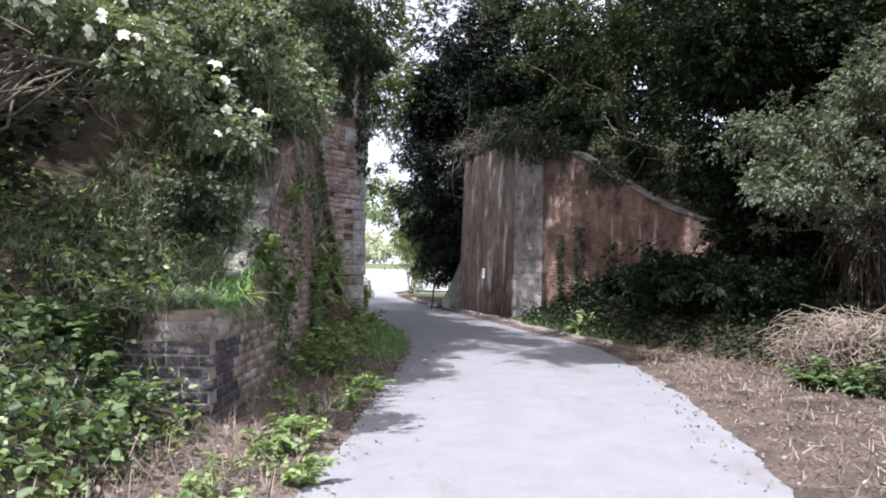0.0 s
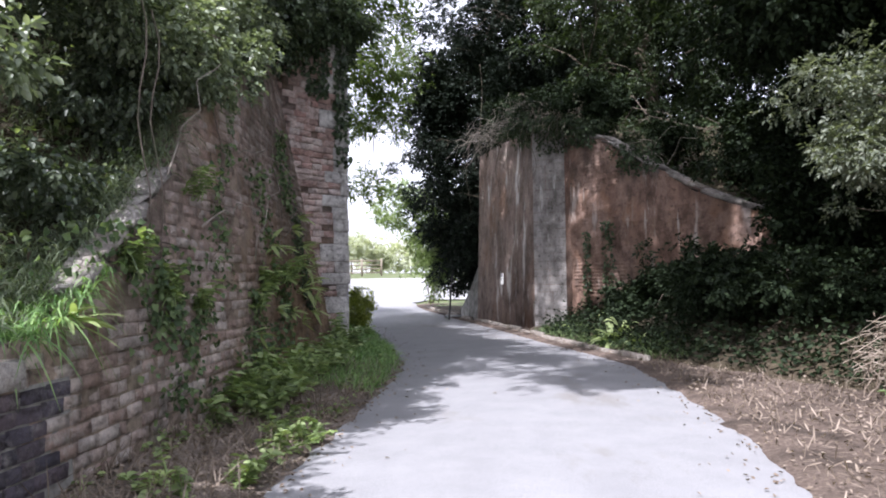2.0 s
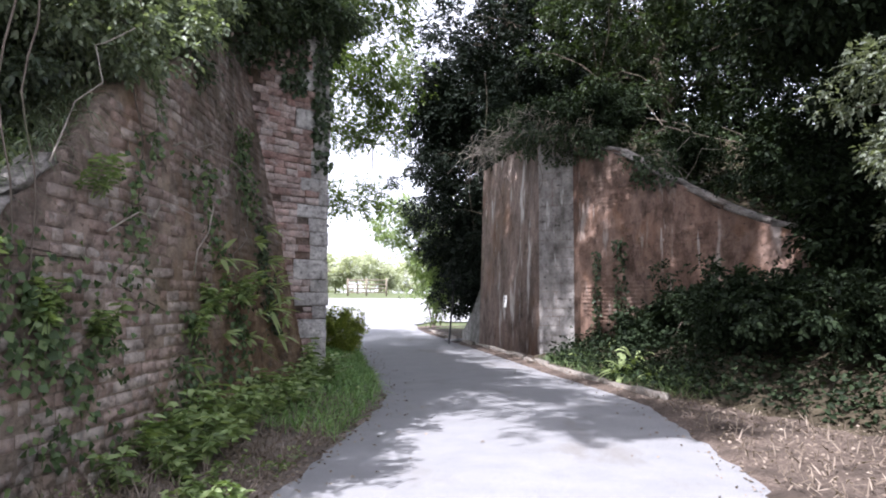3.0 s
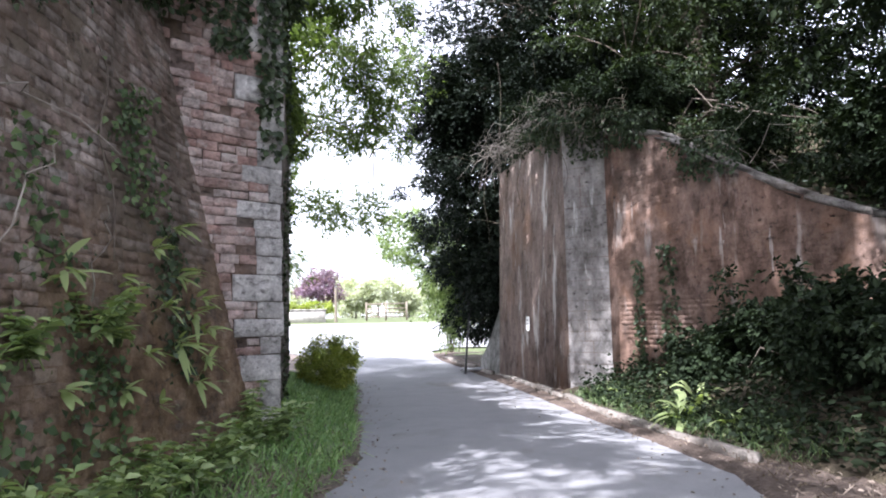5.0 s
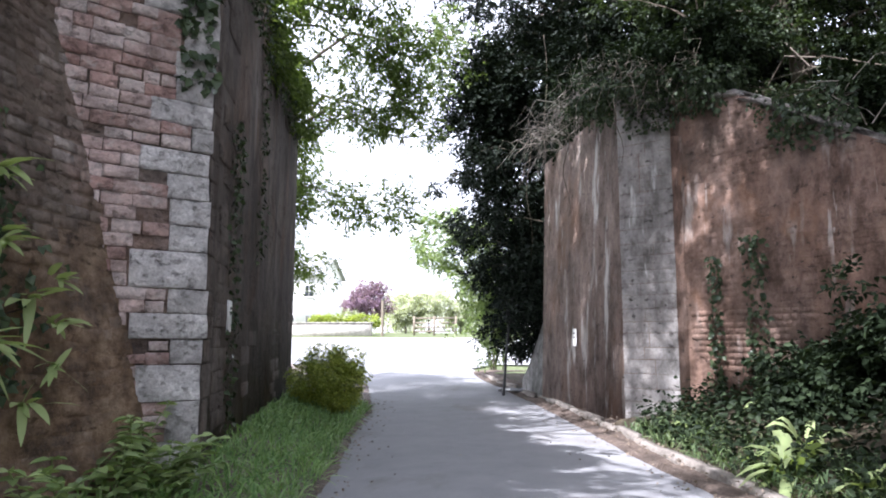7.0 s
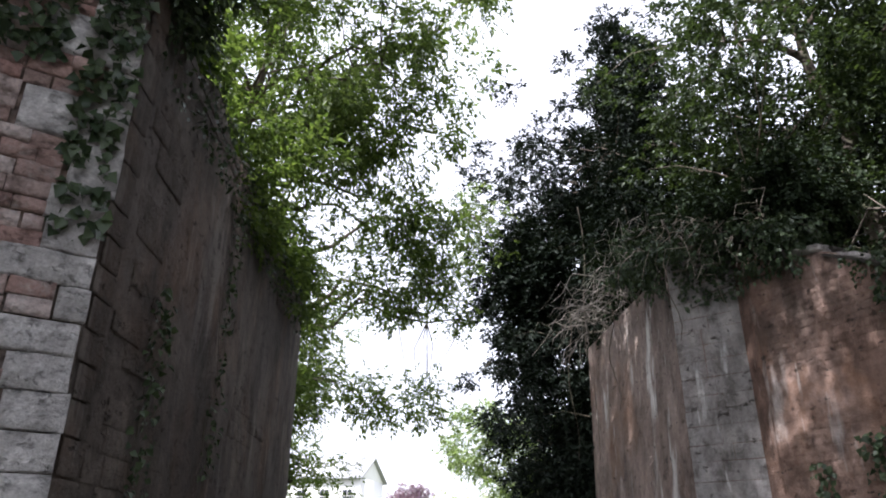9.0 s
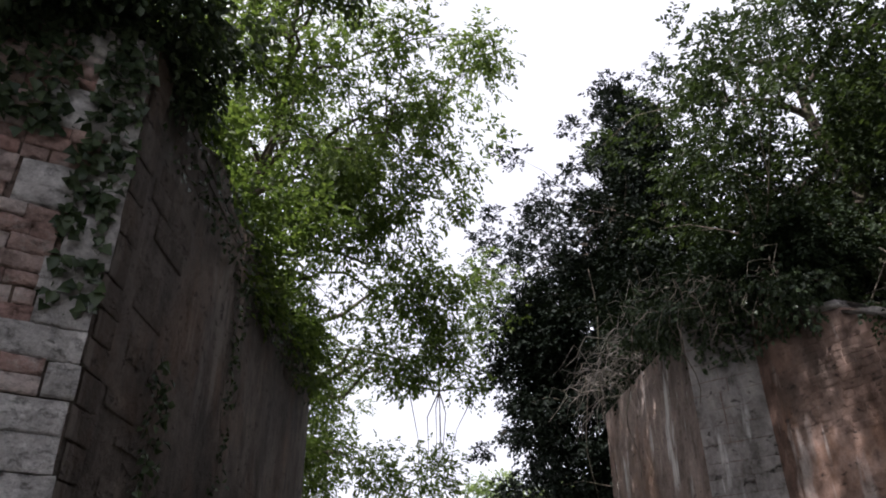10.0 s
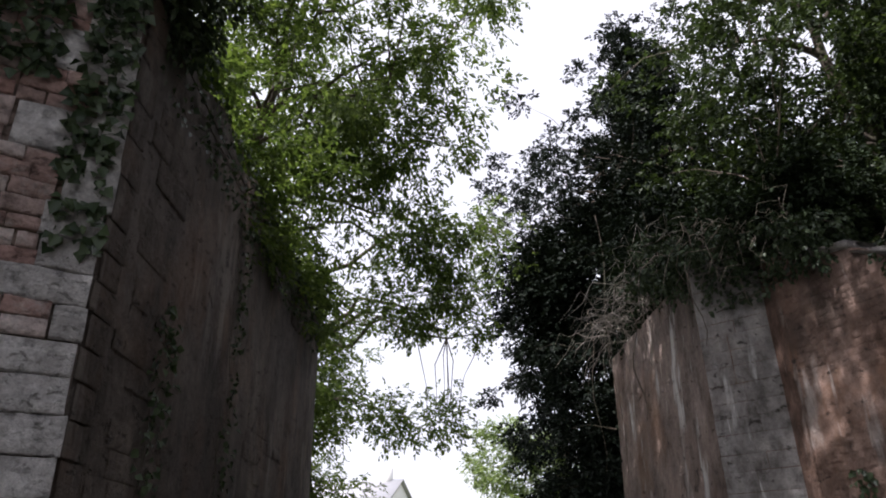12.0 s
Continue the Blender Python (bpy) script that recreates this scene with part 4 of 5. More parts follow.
def fern(label, at, normal, n, length, width, seed, droop=0.5, group="ferns"):
    """A tuft of strap-shaped fronds."""
    rng = np.random.default_rng(seed)
    root = thing("fern", label, "fern", group, at=tuple(at))
    d = rng.normal(0, 0.75, (n, 3)) * np.array([1, 1, 0.6]) + np.asarray(normal, float) * 0.7 + np.array([0, 0, 0.4])
    for k in range(n):
        v, f = blade_arrays(np.zeros((1, 3)) + rng.normal(0, 0.02, 3), d[k:k + 1], length, width, rng, droop)
        part("frond", np_mesh("frond", v, f, True), LEAF_FERN, root)
    return root


def scatter(height, x0, x1, y0, y1, n, rng, keep=None):
    x, y = rng.uniform(x0, x1, n), rng.uniform(y0, y1, n)
    if keep is not None:
        ok = keep(x, y)
        x, y = x[ok], y[ok]
    return np.stack([x, y, height(x, y)], -1)


def ground_cover(name, label, pts, size, width, material, seed, rise=0.12, flat=0.75):
    """Loose low leaves over a bank."""
    rng = np.random.default_rng(seed)
    p = pts + np.abs(rng.normal(0, 1, (len(pts), 1))) * np.array([[0, 0, rise]])
    d = unit(rng.normal(0, 1, p.shape) * np.array([1, 1, 0.45]))
    up = unit(rng.normal(0, 0.45, p.shape) + np.array([0, 0, flat]))
    v, f = place_leaves(p, d, up, size, width, rng, ovate=True)
    return tagged(part(name, np_mesh(name, v, f), material), label, "undergrowth", kind="stuff")


def herb(name, label, at, height, stalks, leaf, seed, material=LEAF_BRAMBLE, group="verge plants", wide=0.25):
    """Leafy stalks with tiers of broad leaves."""
    rng = np.random.default_rng(seed)
    root = thing(name, label, "plant", group, at=tuple(at))
    ps, ds = [], []
    for k in range(stalks):
        tip = np.array([*rng.normal(0, wide, 2), height * rng.uniform(0.6, 1.1)])
        b = np.array([*rng.normal(0, wide * 0.4, 2), -0.05])
        path = bend(b, tip, rng, 0.08, 6)
        g = Geo()
        tube(g, path, np.linspace(0.006, 0.003, 6), 4)
        part("stalk", g, material, root)
        for s in np.linspace(0.25, 1, 8):
            c = b + (tip - b) * s
            a0 = rng.uniform(0, 6.28)
            for a in (a0, a0 + 2.1, a0 + 4.2):
                ps.append(c)
                ds.append((math.cos(a), math.sin(a), rng.uniform(-0.25, 0.35)))
    p, d = np.array(ps), unit(np.array(ds))
    v, f = place_leaves(p, d, unit(rng.normal(0, 0.25, p.shape) + np.array([0, 0, 1.0])), leaf[0], leaf[1], rng, ovate=True)
    part("foliage", np_mesh("foliage", v, f), material, root)
    return root


def vine(name, label, path, radius, material=TWIG, group="hanging vines"):
    g = Geo()
    tube(g, path, np.linspace(radius, radius * 0.5, len(path)), 5)
    return tagged(part(name, g, material), label, "vine", group)


def ivy(label, pts, normals, seed, size=0.07, material=LEAF_IVY, n_per=1):
    """Leaves that lie against a wall, with their creeping stem."""
    rng = np.random.default_rng(seed)
    root = thing("ivy", label, "climber", "ivy", at=tuple(pts[0]))
    p = np.asarray(pts) - np.asarray(pts[0])
    stem = Geo()
    order = np.argsort(p[:, 2])
    tube(stem, p[order][:: max(1, len(p) // 14)], np.full(len(p[order][:: max(1, len(p) // 14)]), 0.006), 4)
    part("stem", stem, TWIG, root)
    d = unit(rng.normal(0, 0.6, p.shape) + np.array([0, 0, -0.9]) + np.asarray(normals) * 0.35)
    v, f = place_leaves(p + np.asarray(normals) * rng.uniform(0.01, 0.08, (len(p), 1)), d, unit(np.asarray(normals) + rng.normal(0, 0.35, p.shape)), size, size * 0.85, rng)
    part("foliage", np_mesh("foliage", v, f), material, root)
    return root


# ---- trees and bushes ----
tree("tree", "tall light-green ash tree on the embankment", "tree", (-5.4, 19.8, 5.0), (-4.3, 19.6, 9.6), (2.8, 3.0, 3.8), LEAF_ASH, 11, 270, 130, 0.4, (0.11, 0.05), 0.16, 16, hang=0.3, shell=0.3,
     extra=[((-0.9, 20.6, 11.6), (0.8, 0.8, 0.7), 12), ((-2.3, 20.0, 8.1), (1.1, 1.2, 1.1), 26), ((-2.6, 22.0, 7.3), (1.1, 1.0, 0.9), 26), ((-1.6, 19.8, 9.6), (0.7, 0.8, 1.0), 14)])
tree("tree", "leafy tree overhanging the lane beyond the abutment", "tree", (-7.6, 25.0, 0.6), (-6.9, 24.4, 5.4), (2.1, 2.4, 3.8), LEAF_ASH, 12, 230, 110, 0.42, (0.1, 0.05), 0.2, 12,
     extra=[((-3.7, 24.0, 4.3), (1.2, 0.9, 0.45), 26), ((-2.9, 22.4, 6.0), (1.4, 0.9, 0.45), 26), ((-1.9, 25.0, 8.4), (0.9, 0.9, 1.1), 18), ((-2.2, 23.2, 6.6), (0.9, 0.8, 0.6), 16), ((-5.0, 21.8, 4.4), (0.6, 1.0, 2.0), 60)])
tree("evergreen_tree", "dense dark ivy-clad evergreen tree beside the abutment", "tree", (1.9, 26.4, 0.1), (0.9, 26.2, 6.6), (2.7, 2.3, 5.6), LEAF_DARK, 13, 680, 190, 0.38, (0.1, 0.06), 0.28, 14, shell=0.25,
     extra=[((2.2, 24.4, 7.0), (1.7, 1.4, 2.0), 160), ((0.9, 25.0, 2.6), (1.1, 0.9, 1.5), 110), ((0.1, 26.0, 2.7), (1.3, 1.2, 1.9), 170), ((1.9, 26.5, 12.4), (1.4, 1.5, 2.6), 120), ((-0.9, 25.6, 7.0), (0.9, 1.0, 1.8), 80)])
tree("tree", "tall tree with dark foliage on the embankment", "tree", (5.9, 23.0, 5.0), (5.1, 23.0, 9.2), (2.9, 2.8, 4.2), LEAF_MID, 14, 270, 170, 0.4, (0.11, 0.06), 0.24, 12)
tree("tree", "thick-trunked tree in the dark wood", "tree", (8.4, 18.6, 4.6), (8.6, 18.6, 10.5), (3.6, 3.6, 4.4), LEAF_WOOD, 15, 300, 160, 0.44, (0.12, 0.065), 0.26, 12)
tree("tree", "broad leafy tree with unseen crowns added for shade", "tree", (9.6, 11.0, 2.6), (8.0, 11.8, 9.2), (3.2, 3.3, 3.2), LEAF_WOOD, 16, 340, 160, 0.4, (0.11, 0.065), 0.26, 14,
     # Crowns high over the lane, never in view, added to shade bank and wing wall.
     extra=[((0.6, 9.3, 9.5), (1.9, 2.0, 0.9), 88), ((0.7, 13.1, 10.5), (2.0, 2.0, 1.0), 92)])
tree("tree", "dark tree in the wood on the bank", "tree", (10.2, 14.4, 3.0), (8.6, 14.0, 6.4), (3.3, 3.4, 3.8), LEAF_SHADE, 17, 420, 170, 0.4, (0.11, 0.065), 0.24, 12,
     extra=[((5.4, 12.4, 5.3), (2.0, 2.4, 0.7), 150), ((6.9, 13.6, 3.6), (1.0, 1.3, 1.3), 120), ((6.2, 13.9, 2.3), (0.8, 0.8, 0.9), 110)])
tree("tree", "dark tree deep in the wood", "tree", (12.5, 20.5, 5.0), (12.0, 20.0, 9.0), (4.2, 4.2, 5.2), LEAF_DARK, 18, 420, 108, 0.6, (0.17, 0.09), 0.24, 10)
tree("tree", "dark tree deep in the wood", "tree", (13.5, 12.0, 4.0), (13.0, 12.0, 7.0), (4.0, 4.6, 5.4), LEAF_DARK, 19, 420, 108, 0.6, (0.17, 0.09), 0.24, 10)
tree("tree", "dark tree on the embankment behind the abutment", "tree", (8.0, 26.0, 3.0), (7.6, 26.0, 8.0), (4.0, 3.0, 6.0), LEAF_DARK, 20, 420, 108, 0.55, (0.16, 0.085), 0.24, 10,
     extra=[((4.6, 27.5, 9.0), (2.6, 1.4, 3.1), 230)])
tree("tree", "tree on top of the overgrown bank", "tree", (-8.6, 10.6, 5.2), (-7.2, 10.4, 8.6), (2.6, 3.2, 2.8), LEAF_WOOD, 41, 300, 140, 0.44, (0.13, 0.07), 0.22, 12,
     # Unseen crowns added to throw shade on the lane, kerb and right walls.
     extra=[((-3.0, 9.3, 9.0), (1.8, 2.1, 0.9), 36), ((-1.6, 6.9, 9.5), (1.1, 1.5, 0.6), 34), ((-2.0, 15.7, 11.4), (2.3, 2.5, 1.2), 125)])
tree("tree", "tree on top of the overgrown bank", "tree", (-10.5, 4.0, 4.8), (-9.4, 4.2, 7.0), (3.2, 4.2, 3.4), LEAF_WOOD, 42, 420, 108, 0.5, (0.15, 0.075), 0.22, 12)
# Two trees out of view, added to keep sky light off the right bank.
tree("tree", "unseen dark tree added to block sky light beside the lane", "tree", (13.0, 6.0, 4.0), (12.2, 6.2, 6.4), (3.2, 3.6, 4.6), LEAF_DARK, 45, 360, 110, 0.5, (0.16, 0.09), 0.24, 10)
tree("tree", "unseen dark tree added to block sky light beside the lane", "tree", (15.5, 16.0, 5.0), (15.0, 16.0, 8.4), (3.6, 4.2, 5.2), LEAF_DARK, 46, 360, 110, 0.55, (0.17, 0.09), 0.24, 10)
# Unseen trees added behind the start to close off the open sky.
tree("tree", "unseen lane-side tree added behind the start of the walk", "tree", (-7.0, -7.0, 2.6), (-5.6, -7.0, 6.6), (3.2, 4.0, 3.6), LEAF_WOOD, 43, 300, 90, 0.5, (0.16, 0.08), 0.24, 10)
tree("tree", "unseen lane-side tree added behind the start of the walk", "tree", (11.5, -3.0, 3.0), (10.5, -3.0, 6.4), (3.6, 4.6, 3.6), LEAF_WOOD, 44, 300, 90, 0.5, (0.16, 0.08), 0.24, 10)
shrub("bush", "sunlit grey-green bush hanging over the verge", "bush", (7.4, 10.6, 1.4), [((6.3, 10.6, 3.3), (1.3, 1.4, 1.3), 150), ((5.0, 10.1, 2.65), (0.7, 0.6, 0.45), 44), ((4.6, 10.3, 3.3), (0.5, 0.5, 0.3), 16), ((7.6, 9.6, 4.2), (1.5, 1.5, 1.3), 130), ((6.0, 9.2, 4.0), (0.7, 0.7, 0.5), 36)], LEAF_GREY, 21, 130, 0.2, (0.06, 0.03), 22)
shrub("rose_bush", "wild rose bush with arching canes on the bank", "bush", (-3.8, 5.6, 2.2), [((-4.9, 6.4, 4.7), (1.2, 1.4, 0.6), 60), ((-2.5, 5.6, 3.3), (0.6, 0.9, 0.32), 34), ((-2.4, 7.4, 3.6), (0.5, 1.0, 0.6), 64), ((-5.7, 3.6, 4.6), (1.2, 1.3, 0.6), 50), ((-3.9, 4.2, 3.5), (0.7, 1.0, 0.5), 40)], LEAF_ROSE, 22, 120, 0.17, (0.05, 0.032), 30, ovate=True)
shrub("bush", "dense bush along the top of the wall", "bush", (-3.6, 10.5, 4.6), [((-2.7, 10.3, 5.0), (0.9, 1.6, 0.9), 150), ((-2.5, 12.3, 5.7), (0.9, 1.1, 0.8), 110), ((-3.4, 8.2, 5.0), (1.0, 1.4, 1.1), 120)], LEAF_ROSE, 23, 120, 0.18, (0.055, 0.034), 24)
shrub("bush", "leafy growth hanging over the abutment top", "bush", (-3.2, 15.5, 5.2), [((-2.7, 14.6, 5.6), (0.8, 1.1, 0.5), 90), ((-3.2, 16.6, 5.7), (0.9, 1.4, 0.7), 110), ((-3.9, 19.0, 5.5), (0.9, 1.6, 0.8), 110), ((-2.75, 16.2, 4.9), (0.25, 1.0, 0.5), 40)], LEAF_ASH, 26, 99, 0.22, (0.09, 0.045), 16)
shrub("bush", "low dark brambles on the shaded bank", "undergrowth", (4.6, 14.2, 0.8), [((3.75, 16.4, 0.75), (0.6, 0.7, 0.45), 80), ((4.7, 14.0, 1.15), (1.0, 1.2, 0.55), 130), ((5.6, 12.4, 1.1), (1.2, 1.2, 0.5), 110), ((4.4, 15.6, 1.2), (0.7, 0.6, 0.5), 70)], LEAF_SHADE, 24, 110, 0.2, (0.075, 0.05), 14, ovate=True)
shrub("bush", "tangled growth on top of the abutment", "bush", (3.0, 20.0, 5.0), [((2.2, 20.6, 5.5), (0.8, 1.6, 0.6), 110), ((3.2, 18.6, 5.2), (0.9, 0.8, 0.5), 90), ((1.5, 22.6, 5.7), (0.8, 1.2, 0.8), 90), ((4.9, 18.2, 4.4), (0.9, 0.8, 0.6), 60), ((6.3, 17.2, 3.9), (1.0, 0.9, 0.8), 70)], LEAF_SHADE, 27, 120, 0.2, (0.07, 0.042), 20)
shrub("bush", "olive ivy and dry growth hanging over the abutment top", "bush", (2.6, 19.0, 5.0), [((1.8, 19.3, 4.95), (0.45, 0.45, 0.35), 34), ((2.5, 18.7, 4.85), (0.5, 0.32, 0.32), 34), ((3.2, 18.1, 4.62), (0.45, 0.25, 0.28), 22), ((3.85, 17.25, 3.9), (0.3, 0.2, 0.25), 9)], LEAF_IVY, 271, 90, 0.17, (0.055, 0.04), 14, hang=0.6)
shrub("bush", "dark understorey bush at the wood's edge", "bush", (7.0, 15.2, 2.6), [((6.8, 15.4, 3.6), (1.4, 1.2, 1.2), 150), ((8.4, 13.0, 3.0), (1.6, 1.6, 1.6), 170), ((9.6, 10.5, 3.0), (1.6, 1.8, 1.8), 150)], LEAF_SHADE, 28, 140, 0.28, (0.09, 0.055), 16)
shrub("bush", "bramble and rose growth spilling over the wall top", "bush", (-2.6, 8.4, 2.9), [((-2.3, 8.0, 2.95), (0.45, 0.7, 0.45), 60), ((-2.3, 9.4, 3.7), (0.45, 0.9, 0.5), 80), ((-2.45, 10.8, 4.4), (0.5, 0.9, 0.5), 80), ((-2.2, 6.9, 2.0), (0.35, 0.5, 0.25), 24)], LEAF_ROSE, 29, 110, 0.16, (0.05, 0.034), 20, hang=0.4, ovate=True)
shrub("bush", "ivy and leafy growth crowning the pier", "bush", (-2.3, 12.9, 5.0), [((-2.0, 12.9, 5.35), (0.8, 0.7, 0.4), 90), ((-1.75, 13.6, 5.4), (0.5, 0.6, 0.35), 50), ((-2.2, 11.9, 4.95), (0.5, 0.6, 0.4), 50)], LEAF_IVY, 30, 120, 0.18, (0.07, 0.045), 12, hang=0.4, ovate=True)
# Spray and shrub below carry their sunlight in the leaf colour.
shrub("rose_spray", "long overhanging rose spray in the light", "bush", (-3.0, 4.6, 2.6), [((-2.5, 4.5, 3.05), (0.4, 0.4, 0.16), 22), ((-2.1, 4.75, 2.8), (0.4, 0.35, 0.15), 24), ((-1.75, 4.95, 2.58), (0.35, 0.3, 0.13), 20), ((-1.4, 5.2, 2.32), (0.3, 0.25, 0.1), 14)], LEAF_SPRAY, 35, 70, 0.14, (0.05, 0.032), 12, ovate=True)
shrub("bush", "leafy shrub hanging over the wall, sunlight put into its colour", "bush", (-2.5, 8.4, 3.2), [((-1.8, 8.4, 3.35), (0.4, 0.8, 0.6), 70), ((-2.0, 9.6, 4.0), (0.45, 0.8, 0.6), 70), ((-1.9, 7.3, 3.6), (0.4, 0.6, 0.5), 40)], LEAF_SPRAY, 36, 90, 0.17, (0.055, 0.034), 18, hang=0.3, ovate=True)
shrub("hedge_bush", "clipped golden-green rounded bush by the abutment", "bush", (-2.45, 18.8, 0.1), [((-2.45, 18.8, 0.62), (0.56, 0.6, 0.5), 320)], LEAF_HEDGE, 25, 90, 0.08, (0.032, 0.018), 8, lumpy=0.15)

lay_left_wall()
lay_pier()
lay_right_corner()
lay_wing()
lay_inner_face()

# rose canes and flowers
rng = np.random.default_rng(51)
for k in range(14):
    a = np.array([-3.9 + rng.uniform(-0.8, 0.5), 3.6 + rng.uniform(-0.5, 4.5), 2.4 + rng.uniform(-0.4, 0.6)])
    b = a + np.array([rng.uniform(1.0, 2.0), rng.uniform(-0.6, 1.4), rng.uniform(-0.2, 0.9)])
    vine("cane", "long bare arching rose cane", bend(a, b, rng, 0.2, 10), 0.009, TWIG, "rose canes")
for k in range(34):
    a = rng.uniform(0, 1)
    c = np.array([-2.6 + 1.3 * a, 4.5 + 0.75 * a, 3.15 - 0.85 * a]) + rng.normal(0, 0.13, 3) + np.array([0.14, -0.26, 0.06])
    fl = thing("rose_flower", "small open white wild rose", "flower", "rose flowers", at=tuple(c))
    n0 = unit(np.array([0.5, -0.6, 0.5]) + rng.normal(0, 0.3, 3))
    e = unit(np.cross(n0, np.array([0, 0, 1.0])))
    w = np.cross(n0, e)
    for j in range(5):
        a = j * 1.2566
        d = (e * math.cos(a) + w * math.sin(a))[None]
        v, f = place_leaves(np.zeros((1, 3)), d, n0[None], 0.045, 0.045, rng)
        part("petal", np_mesh("petal", v, f), PETAL, fl)

# bank cover
rng = np.random.default_rng(52)
left_pts = scatter(bank_left, -5.5, -1.2, 0.5, 12.5, 24000, rng, lambda x, y: x < left_face(y) - np.where(y > 5.3, 0.25, -0.25))
patchy = np.array([noise.noise(Vector((p[0] * 1.1, p[1] * 1.1, 8))) for p in left_pts])
left_pts = left_pts[patchy > -0.12]
ground_cover("bramble_cover", "brambles and small broad leaves over the bank", left_pts[::2], 0.065, 0.045, LEAF_WEED, 53)
ground_cover("leaf_cover", "dull low leaves over the earth bank", left_pts[1::2], 0.05, 0.035, LEAF_ROSE, 54, 0.06)
# Near-black leaves stand in for the hollow's shade under the roses.
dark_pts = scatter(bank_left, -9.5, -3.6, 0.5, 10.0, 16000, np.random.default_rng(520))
ground_cover("leaf_cover", "leaves in the rose hollow with its shade put into their colour", dark_pts, 0.11, 0.075, LEAF_SHADE, 521, 0.22)
ground_cover("dead_leaves", "dry brown leaves and stalks caught on the bank", left_pts[::3], 0.055, 0.034, LEAF_DEAD, 531, 0.05)
broad = left_pts[(left_pts[:, 0] > -3.6) & (left_pts[:, 1] < 8)]
ground_cover("leaf_cover", "broad pale-veined leaves standing out of the bank", broad[::5], 0.1, 0.07, LEAF_BRAMBLE, 532, 0.14)
near_pts = scatter(bank_left, -3.2, -1.25, 1.0, 5.4, 3600, rng, lambda x, y: (x < left_face(y) + 0.25) & ((y < 4.4) | (x < -2.2)) & (x > left_face(y) - 0.9 - 0.3 * np.sin(y * 3)))
ground_cover("bramble_cover", "fresh bramble leaves at the foot of the bank", near_pts, 0.07, 0.052, LEAF_BRAMBLE, 55, 0.2)
right_pts = scatter(bank_right, 2.0, 11, 4, 18.5, 60000, rng, lambda x, y: (x > bank_front(y) + 0.1) & (y < wing_line(x)))
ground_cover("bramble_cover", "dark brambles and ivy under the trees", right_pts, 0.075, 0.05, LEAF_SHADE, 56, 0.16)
top_pts = scatter(bank_right, 1.0, 14, 15, 26, 26000, rng, lambda x, y: (y > wing_line(x)) & (x > np.interp(y, [18.4, 23.3, 26], [2.3, 0.7, 0.2])))
ground_cover("leaf_cover", "ivy and dead leaves on the embankment", top_pts, 0.09, 0.06, LEAF_IVY, 57, 0.2)

# verge plants, left
vp = scatter(verge_left, -1.75, -0.45, 0.5, 13.4, 9000, rng, lambda x, y: (x < road_left(y) - 0.12) & (x > left_face(y)))
low = np.array([noise.noise(Vector((p[0] * 1.3, p[1] * 1.3, 2))) for p in vp])
ground_cover("verge_weeds", "low weeds along the edge of the lane", vp[(low > 0.05) & ((vp[:, 0] > road_left(vp[:, 1]) - 0.45) | (vp[:, 0] < left_face(vp[:, 1]) + 0.3))], 0.045, 0.035, LEAF_WEED, 58, 0.05)
for k in range(20):
    y = rng.uniform(8.2, 13.2)
    x = wall_x(y, 0) + rng.uniform(0.08, 0.3)
    herb("nettle", "green nettle and bramble stalks at the wall's foot", (x, y, float(verge_left(x, y))), rng.uniform(0.3, 0.55), 6, (0.095, 0.058), 200 + k, LEAF_WEED)
for k in range(16):
    y = rng.uniform(3.2, 8.5)
    x = road_left(y) - rng.uniform(0.12, 0.5)
    herb("weed", "low broad-leaved weed beside the lane", (x, y, float(verge_left(x, y))), rng.uniform(0.1, 0.2), 4, (0.065, 0.05), 240 + k, LEAF_WEED, wide=0.16)
g1 = scatter(verge_left, -3.9, -0.5, 10.2, 21, 26000, rng, lambda x, y: (x < road_left(y) - 0.06) & (x > left_face(y) - 0.05))
grass("grass", "lush green grass on the verge by the abutment", g1, 0.32, 0.011, LEAF_GRASS, 60, 0.5, 0.55)
g2 = scatter(bank_left, -3.2, -1.7, 5.6, 11.5, 11000, rng, lambda x, y: x < wall_x(y, left_top(y)) - 0.12)
grass("grass", "long grass hanging over the wall top", g2, 0.36, 0.011, LEAF_SPRAY, 61, 0.6, 0.75)
ledge = np.stack([rng.uniform(-2.1, -1.52, 1500), rng.uniform(5.75, 6.6, 1500), np.full(1500, 0.9)], -1)
ledge[:, 2] = left_top(ledge[:, 1]) - 0.01
grass("grass", "long grass hanging over the wall's low ledge", ledge, 0.3, 0.01, LEAF_GRASS, 611, 0.7, 0.9)
rake = np.stack([rng.uniform(-2.2, -1.72, 2600), rng.uniform(6.2, 8.2, 2600), np.zeros(2600)], -1)
rake[:, 2] = left_top(rake[:, 1]) + 0.02
grass("grass", "pale grass leaning over the raking coping", rake, 0.32, 0.01, LEAF_SPRAY, 612, 0.7, 0.8)
g3 = scatter(bank_left, -4.2, -1.7, 1.5, 6.0, 8000, rng, lambda x, y: x < left_face(y) - 0.1)
grass("grass", "tufts of long grass on the bank", g3, 0.34, 0.011, LEAF_SPRAY, 62, 0.6, 0.7)
g4 = scatter(bank_right, 1.7, 4.5, 12.6, 18.3, 9000, rng, lambda x, y: (x > bank_front(y) + 0.05) & (x < bank_front(y) + 0.8))
grass("grass", "grass and weeds behind the kerb", g4, 0.24, 0.012, LEAF_BRAMBLE, 63, 0.6)
st = scatter(verge_left, -1.6, -0.5, 3, 12, 7000, rng, lambda x, y: (x < road_left(y) - 0.1))
